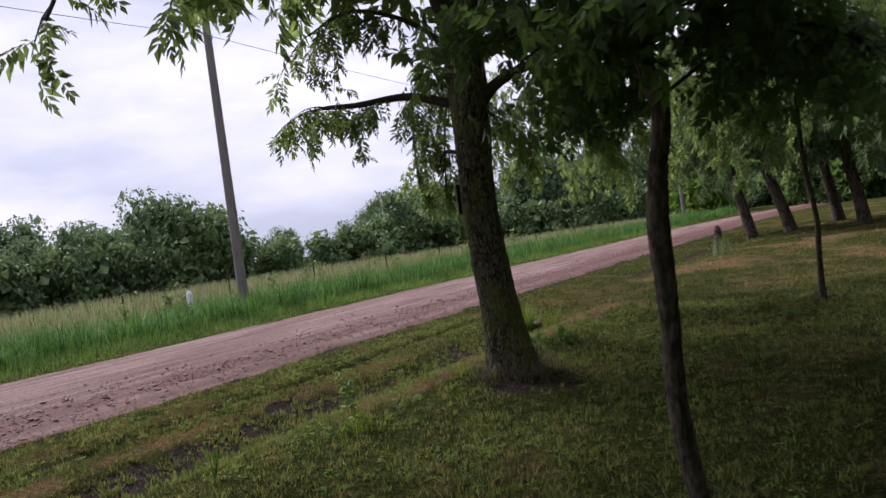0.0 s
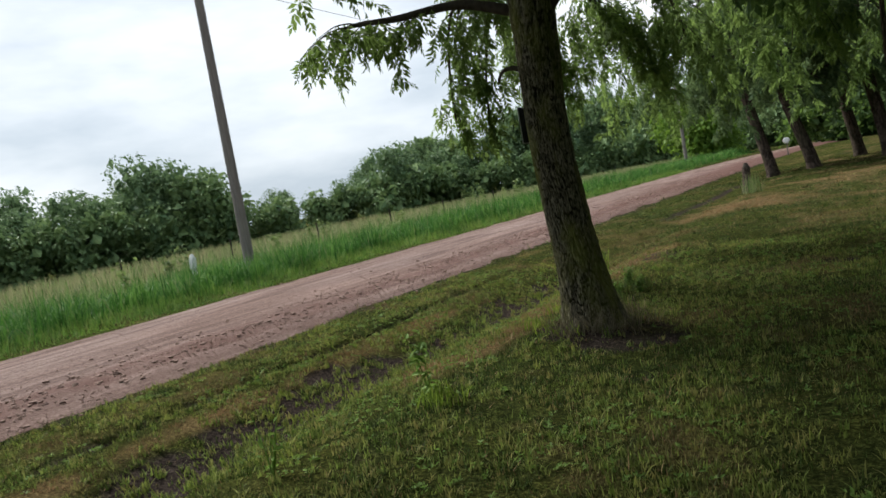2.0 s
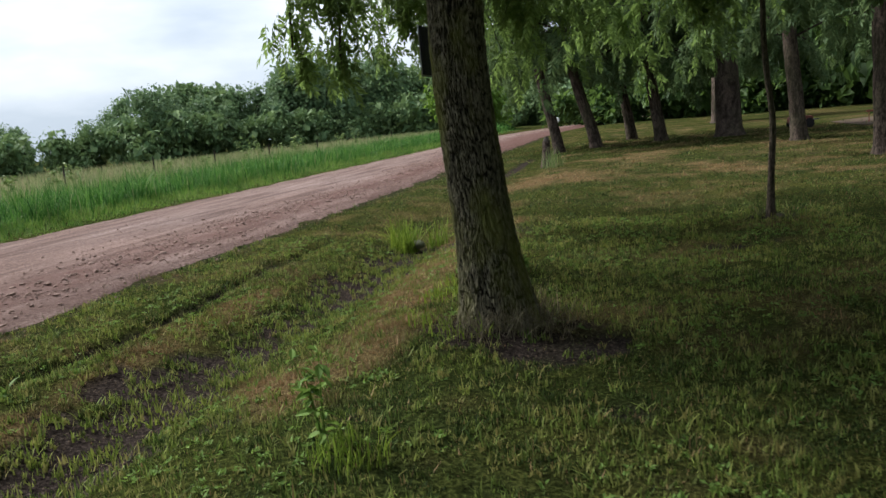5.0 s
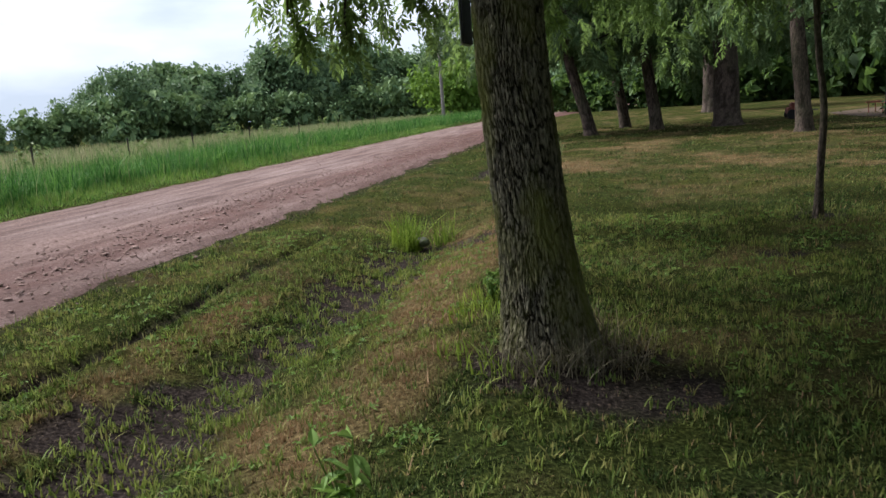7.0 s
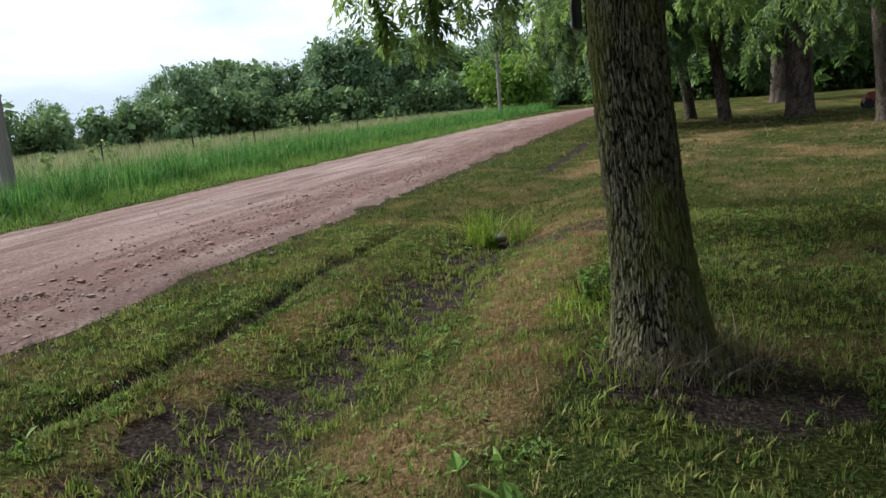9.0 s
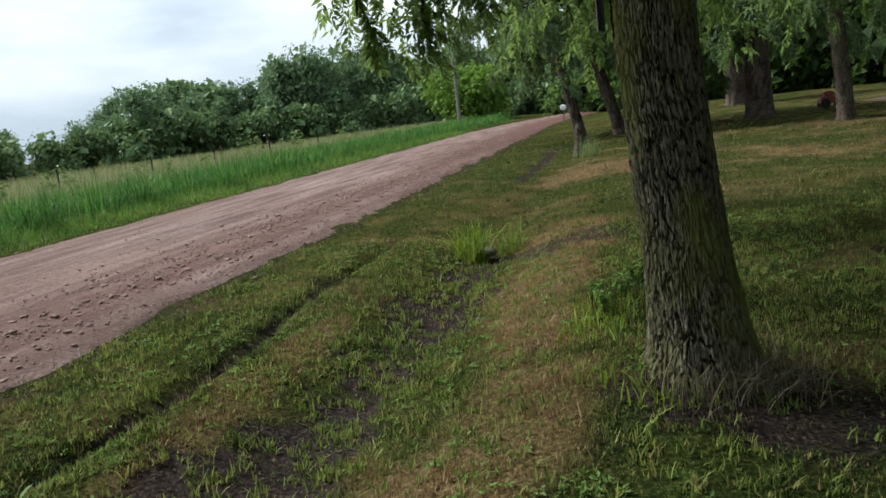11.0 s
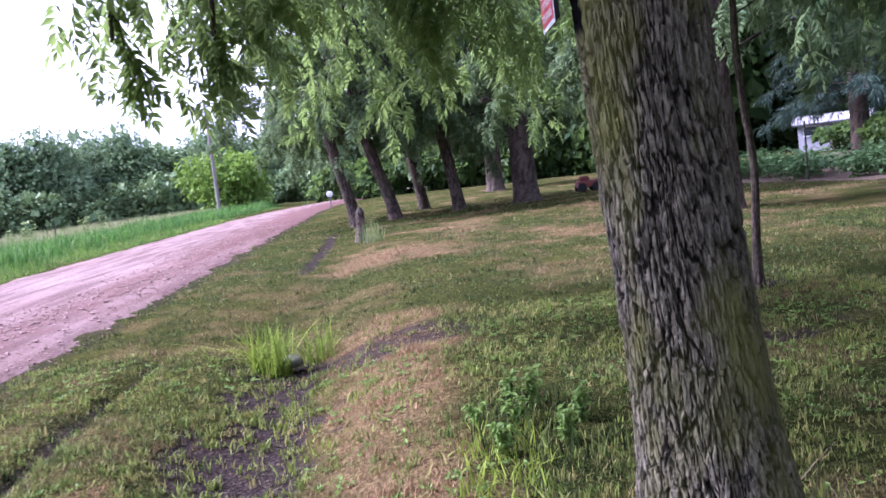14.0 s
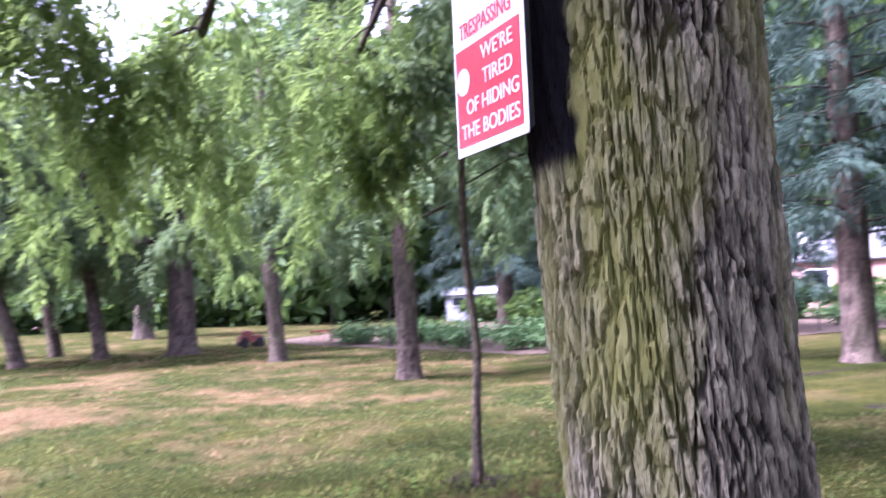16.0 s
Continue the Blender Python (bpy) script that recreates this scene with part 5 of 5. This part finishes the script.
def build_small_plants():
    rng = np.random.default_rng(41)
    tuft(rng, -6.02, 12.38, 190, 0.2, 0.5, 0.014, MAT["fresh"], "grass_tuft", "bright yellow-green tuft of long grass beside the ditch", 0.75)
    tuft(rng, -5.62, 12.6, 70, 0.15, 0.4, 0.012, MAT["fresh"], "grass_tuft", "bright yellow-green tuft of long grass beside the ditch", 0.8)
    rock = bmesh.new()
    bmesh.ops.create_icosphere(rock, subdivisions=2, radius=0.1)
    for v in rock.verts:
        v.co *= 1 + 0.3 * (noise.noise(v.co * 9) - 0.1)
        v.co.z *= 0.65
    ob = part("stone", rock, MAT["rock"], None, "", True)
    ob.location = (-5.84, 12.4, float(ground_z(-5.84, 12.4)) + 0.09)
    tagged(ob, "pale mossy stone half hidden in a grass tuft", "stone")
    weed(rng, -4.34, 5.33, 0.5, 54, 0.085, MAT["fresh_leaf"], "young leafy seedling growing beside the ditch", 3, "seedling")
    tuft(rng, -4.2, 5.25, 120, 0.2, 0.17, 0.008, MAT["fresh"], "grass_tuft", "long uncut grass round the seedling")
    for x, y, h in ((-4.3, 9.2, 0.22), (-4.42, 8.85, 0.2), (-4.15, 9.5, 0.24), (-4.5, 9.35, 0.16), (-4.1, 8.9, 0.2), (-3.95, 9.2, 0.2), (-4.25, 9.75, 0.18)):
        weed(rng, x, y, h, 85, 0.055, MAT["fresh_leaf"], "low leafy weed clump behind the walnut trunk", 5)
    for x, y in ((-4.3, 9.1), (-4.1, 9.4), (-4.05, 8.7)):
        tuft(rng, x, y, 130, 0.26, 0.15, 0.008, MAT["lawn"], "grass_tuft", "uncut green grass behind the walnut trunk")
    for k in range(60):
        a = rng.uniform(-2.1, 0.7)
        r = rng.uniform(0.3, 0.62)
        tuft(rng, TREE[0] + r * math.cos(a), TREE[1] + r * math.sin(a), 9, 0.1, rng.uniform(0.14, 0.32), 0.006, MAT["straw"], "dead_grass", "grey withered grass blades at the walnut's foot", 0.9)
    for a in (-2.6, -2.2, -1.9, -1.5, -2.9):
        tuft(rng, TREE[0] + 0.46 * math.cos(a), TREE[1] + 0.46 * math.sin(a), 14, 0.1, 0.15, 0.01, MAT["fresh"], "grass_tuft", "fresh grass blades at the walnut's foot", 0.7)
    weed(rng, -4.55, 3.9, 0.4, 12, 0.07, MAT["fresh_leaf"], "thin bare-stemmed weed on the ditch bank", 4)
    weed(rng, -7.0, 6.3, 0.12, 14, 0.08, MAT["fresh_leaf"], "small broad-leaved weed in the ditch strip", 3)
    for k in range(16):
        x, y = -22.6 + rng.normal(0, 0.7), 15 + 2.6 * k + rng.normal(0, 0.9)
        weed(rng, x, y, rng.uniform(1.1, 1.75), 90, 0.2, MAT["tall_weed"], "tall branching weed standing in the field edge", 5, "tall_weed")
    for x, y in ((-4.45, 8.7), (-4.5, 8.35), (-4.42, 9.0)):
        tuft(rng, x, y, 80, 0.22, 0.13, 0.009, MAT["fresh"], "grass_tuft", "bright uncut grass beside the walnut trunk", 0.7)
    for x, y in SMALL_TREES:
        for k in range(4):
            a = rng.uniform(0, 6.28)
            tuft(rng, x + 0.16 * math.cos(a), y + 0.16 * math.sin(a), 16, 0.08, 0.16, 0.008, MAT["lawn"] if k % 2 else MAT["straw"], "grass_tuft", "uncut grass round a thin tree trunk", 0.8)
    # long tufts along the ditch
    n = 560
    y = rng.uniform(4.0, 12.2, n)
    x = ditch_line(y) + rng.normal(0, 0.55, n)
    each = 11
    px, py = np.repeat(x, each) + rng.normal(0, 0.03, n * each), np.repeat(y, each) + rng.normal(0, 0.03, n * each)
    hh = np.repeat(rng.uniform(0.03, 0.09, n), each) * rng.uniform(0.5, 1.2, n * each)
    v, f, b = blades(rng, px, py, ground_z(px, py) - 0.02, hh, np.full(n * each, 0.012), 0.65, 0.7, 3)
    tagged(piece("ditch_grass", v, f, MAT["ditch"], attrs={"dry": (rng.random(n * each) * 0.4)[b]}), "scattered longer grass sprigs in the muddy ditch", "grass", kind="stuff")
    # taller sprigs all over the near lawn
    x, y = scatter(rng, 16000, -8.5, -0.4, 3.5, 13.2, lambda x, y: (0.25 + 0.75 * step(0.35, 0.65, smooth_noise(x, y, 0.5, 63))) * (1 - 0.6 * bare_and_shade_mask(x, y)) * (1 - 0.5 * dry_and_lit_mask(x, y)))
    n, each = len(x), 8
    px, py = np.repeat(x, each) + rng.normal(0, 0.018, n * each), np.repeat(y, each) + rng.normal(0, 0.018, n * each)
    hh = np.repeat(rng.uniform(0.03, 0.085, n), each) * rng.uniform(0.5, 1.2, n * each)
    v, f, b = blades(rng, px, py, ground_z(px, py) - 0.01, hh, rng.uniform(0.006, 0.012, n * each), 0.6, 0.7, 2)
    dry = np.repeat(rng.random(n) ** 2 * 0.7, each)
    tagged(piece("grass_sprigs", v, f, MAT["sprig"], attrs={"dry": dry[b]}), "yellow-green sprigs of longer grass in the mown lawn", "grass", kind="stuff")
    # low broad-leaved weeds in the lawn
    x, y = scatter(rng, 4200, -8.4, -0.6, 3.6, 13, lambda x, y: step(0.45, 0.65, smooth_noise(x, y, 0.45, 61)) * (1 - bare_and_shade_mask(x, y)))
    each = rng.integers(5, 10, len(x))
    px, py = np.repeat(x, each) + rng.normal(0, 0.012, each.sum()), np.repeat(y, each) + rng.normal(0, 0.012, each.sum())
    leaf = (np.array([(0, 0, 0), (0.45, 0.22, 0.1), (1, 0, 0.0), (0.45, -0.22, 0.1)]), np.array([(0, 1, 2), (0, 2, 3)]))
    v, f = strewn(rng, np.stack([px, py, ground_z(px, py) + 0.012], -1), leaf, 0.018, 0.042, -0.35, 0.3)
    tagged(piece("lawn_weeds", v, f, MAT["fresh_leaf"]), "low broad-leaved weeds growing in the mown lawn", "weeds", kind="stuff")
    # clods and litter on the bare earth
    n = 16000
    x, y = rng.uniform(-8.3, -2.8, n), rng.uniform(3.8, 13.6, n)
    ok = bare_and_shade_mask(x, y) > 0.35
    x, y = x[ok], y[ok]
    n = len(x)
    size = np.clip(np.exp(rng.normal(-4.9, 0.45, n)), 0.004, 0.015)
    base = np.array([(1, 0, 0), (-1, 0, 0), (0, 1, 0), (0, -1, 0), (0.1, 0.1, 0.6)], float)
    v = base[None] * rng.uniform(0.5, 1.4, (n, 5, 1)) * size[:, None, None] + np.stack([x, y, ground_z(x, y) - 0.02], -1)[:, None]
    f = (np.arange(n) * 5)[:, None, None] + np.array([(0, 2, 4), (2, 1, 4), (1, 3, 4), (3, 0, 4)])[None]
    tagged(piece("soil_clods", v.reshape(-1, 3), f.reshape(-1, 3), MAT["soil"]), "dark crumbs of soil and litter on bare earth", "soil", kind="stuff")
    # stump and its weeds near the row of trees
    s = thing("tree_stump", "weathered broken stump with weeds beside the lawn edge", "stump", (-5.45, 25.6, -0.15))
    v, q, fur = bark_trunk([(0, 0, -0.1), (0.02, 0, 0.3), (0.05, 0, 0.75)], [0.15, 0.12, 0.11], 22, 24, 12, 0.02, 8, 0.06)
    piece("trunk", v, q, MAT["bark_far"], s, attrs={"furrow": fur})
    tb = bmesh.new()
    bmesh.ops.create_cone(tb, cap_ends=True, segments=14, radius1=0.11, radius2=0.05, depth=0.14, matrix=Matrix.Translation((0.05, 0, 0.8)))
    part("broken_top", tb, MAT["twig"], s)
    for x, y in ((-5.2, 24.4), (-5.0, 24.6), (-5.3, 25.1)):
        tuft(rng, x, y, 34, 0.22, 0.6, 0.014, MAT["tall"], "weed_tuft", "tall dry weeds beside the broken stump", 0.25, 0.5)


def build_garden():
    rng = np.random.default_rng(51)
    pts = [(5.4, 35.2), (6.4, 29.6), (7.3, 23.6), (14, 22.0), (30, 21.5), (34, 44), (14, 48), (5.5, 40)]
    bed = bmesh.new()
    vs = [bed.verts.new((x, y, -0.105)) for x, y in pts]
    top = bed.faces.new(vs)
    r = bmesh.ops.extrude_face_region(bed, geom=[top])
    for v in r["geom"]:
        if isinstance(v, bmesh.types.BMVert):
            v.co.z -= 0.2
    bmesh.ops.recalc_face_normals(bed, faces=bed.faces[:])
    tagged(part("garden_bed", bed, MAT["soil"]), "brown soil bed of the vegetable garden", "garden bed", kind="structure")
    first = None
    for k in range(110):
        t = k / 110
        if k < 60:
            e = curve_points([(5.9, 35.0), (6.9, 29.6), (7.9, 24.1), (10, 23)], 60)[k]
            x, y = e[0] + rng.uniform(0, 3.2), e[1] + rng.uniform(0, 1.2)
        else:
            x, y = rng.uniform(9, 28), rng.uniform(22.6, 29)
        s = rng.uniform(0.75, 1.25)
        if first is None:
            first = thing("garden_plant", "broad-leaved vegetable plant growing in the garden bed", "plant", group="garden plants")
            tv = np.array([(0, 0, 0), (0.4, 0.3, 0.08), (1, 0, -0.1), (0.4, -0.3, 0.08)])
            d = rng.normal(0, 1, (150, 3)) * (0.32, 0.32, 0.2) + (0, 0, 0.42)
            v, f = strewn(rng, d, (tv, np.array([(0, 1, 2), (0, 2, 3)])), 0.14, 0.3, 0.1, 0.5)
            piece("foliage", v, f, MAT["garden_leaf"], first)
            w = [tube(curve_points([(0, 0, 0), (0.05 * math.cos(a), 0.05 * math.sin(a), 0.2), (0.2 * math.cos(a), 0.2 * math.sin(a), 0.5)], 6), np.linspace(0.015, 0.006, 6), 5) for a in (0, 2, 4)]
            v, q = merge(w)
            piece("stem", v, q, MAT["garden_leaf"], first)
            first.matrix_basis = pose(x, y, -0.1) @ Matrix.Diagonal((s, s, s, 1))
        else:
            copy_thing(first, pose(x, y, -0.1, 0, 0, rng.uniform(0, 360)) @ Matrix.Diagonal((s, s, s, 1)))
    for x, y in ((6.0, 34.2), (6.6, 30.5), (7.25, 26.6), (7.9, 23.6), (10.8, 23.0), (14.2, 22.8), (18, 22.6)):
        p = thing("garden_post", "thin dark steel post of the garden fence", "post", (x, y, -0.2), group="garden fence posts")
        v, q = tube([(0, 0, 0), (0, 0, 0.8), (0, 0, 1.75)], [0.028, 0.026, 0.024], 8)
        piece("shaft", v, q, MAT["twig"], p)
    for x, y, dx in ((8.9, 23.3, 0.9), (11.6, 23.0, -0.9)):
        p = thing("brace_pole", "slanted wooden brace of the garden fence", "brace", (x, y, -0.15))
        v, q = tube([(0, 0, 0), (dx * 0.5, 0, 0.65), (dx, 0, 1.3)], [0.04, 0.04, 0.035], 8)
        piece("pole", v, q, MAT["pole"], p)
    c = thing("garden_cart", "old rusty red garden cart parked under the trees", "cart", (3.7, 37.0, -0.14))
    c.scale = (0.6, 0.6, 0.65)
    part("tub", boxed(-0.75, -0.45, 0.3, 0.75, 0.45, 0.72, 0.06), MAT["rust"], c)
    part("hood", boxed(-0.55, -0.35, 0.72, 0.1, 0.35, 1.0, 0.08), MAT["rust"], c)
    part("handle", boxed(0.75, -0.03, 0.45, 1.2, 0.03, 0.52, 0.01), MAT["grey"], c)
    for sx in (-0.5, 0.5):
        for sy in (-0.48, 0.48):
            wb = bmesh.new()
            bmesh.ops.create_cone(wb, cap_ends=True, segments=16, radius1=0.3, radius2=0.3, depth=0.12, matrix=Matrix.Translation((sx, sy, 0.3)) @ Euler((radians(90), 0, 0)).to_matrix().to_4x4())
            part("wheel", wb, MAT["black"], c)
    h = thing("harrow", "rusty red farm implement lying among the garden plants", "farm implement", (6.8, 37.2, -0.14))
    h.scale = (0.5, 0.5, 0.55)
    part("beam", boxed(-1.2, -0.06, 0.75, 1.2, 0.06, 0.88, 0.02), MAT["rust"], h)
    part("crossbar", boxed(-0.06, -0.7, 0.7, 0.06, 0.7, 0.8, 0.02), MAT["rust"], h)
    for k in range(5):
        x = -1.0 + 0.5 * k
        part("tine", boxed(x - 0.03, -0.03, 0, x + 0.03, 0.03, 0.76, 0.01), MAT["rust"], h)


def building(name, label, x, y, turn, w, d, eave, ridge, wall, windows, group=""):
    """A gabled building: wall, roof with overhang, windows with frames and panes, door."""
    b = thing(name, label, "house", (x, y, -0.2), group)
    b.rotation_euler = (0, 0, radians(turn))
    bm = bmesh.new()
    prof = [(-d / 2, 0), (d / 2, 0), (d / 2, eave), (0, ridge), (-d / 2, eave)]
    ends = [[bm.verts.new((sx, py, pz)) for py, pz in prof] for sx in (-w / 2, w / 2)]
    bm.faces.new(ends[0][::-1])
    bm.faces.new(ends[1])
    for k in range(5):
        bm.faces.new((ends[0][k], ends[0][(k + 1) % 5], ends[1][(k + 1) % 5], ends[1][k]))
    bmesh.ops.recalc_face_normals(bm, faces=bm.faces[:])
    part("wall", bm, wall, b)
    slope = math.atan2(ridge - eave, d / 2)
    for s in (-1, 1):
        rf = boxed(-w / 2 - 0.3, -0.35, 0.01, w / 2 + 0.3, math.hypot(d / 2, ridge - eave), 0.12, 0.01)
        ob = part("roof", rf, MAT["roof"], b)
        ob.matrix_basis = Matrix.Translation((0, s * d / 2, eave)) @ (pose(0, 0, 0, math.degrees(slope)) if s < 0 else pose(0, 0, 0, math.degrees(slope), 0, 180))
    for wx, wz, ww, wh in windows:
        fr = part("window", boxed(wx - ww / 2 - 0.08, -d / 2 - 0.06, wz - 0.08, wx + ww / 2 + 0.08, -d / 2 + 0.02, wz + wh + 0.08, 0.01), MAT["white"], b, "white window frame")
        part("pane", boxed(wx - ww / 2, -d / 2 - 0.075, wz, wx + ww / 2, -d / 2 - 0.062, wz + wh), MAT["dark_glass"], fr, "dark window pane")
    part("door", boxed(w * 0.3 - 0.45, -d / 2 - 0.05, 0.1, w * 0.3 + 0.45, -d / 2 + 0.02, 2.1, 0.01), MAT["white"], b, "white door")


def build_buildings():
    building("shed", "low shed with pale siding coloured as shaded and a pale roof behind the garden", 23.5, 52.0, -30, 4.0, 2.5, 1.8, 2.2, MAT["pale"], [(-1.2, 1.1, 0.8, 0.5)])
    building("house", "single-storey house with pale siding coloured as shaded and a dark window behind the trees", 31, 42, -45, 9.0, 6.0, 2.9, 4.4, MAT["pale"], [(-2.6, 1.3, 1.2, 1.0), (0.2, 1.3, 1.2, 1.0)])
    building("house", "pinkish house with white door glimpsed under spruce boughs", 40, 33, -62, 11.0, 7.0, 2.9, 4.6, MAT["brick"], [(-3.6, 1.2, 1.3, 1.1), (0.6, 1.2, 1.3, 1.1)])


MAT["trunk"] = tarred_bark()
MAT["fresh_leaf"] = leaf_material("seedling_leaves", (0.1, 0.18, 0.04), (0.2, 0.31, 0.08), (0.24, 0.36, 0.07), 0.35)
MAT["tall_weed"] = leaf_material("tall_weed_leaves", (0.08, 0.14, 0.04), (0.24, 0.3, 0.12), (0.24, 0.32, 0.1), 0.35)
MAT["garden_leaf"] = leaf_material("garden_leaves", (0.05, 0.11, 0.04), (0.13, 0.22, 0.09), (0.1, 0.18, 0.05), 0.3)

build_ground()
build_road()
build_poles()
build_far_woods()
build_big_tree()
build_sign()
build_near_trees()
build_row_trees()
build_spruces()
build_buildings()
build_garden()
build_small_plants()
build_stones()
build_tall_grass()
build_lawn()
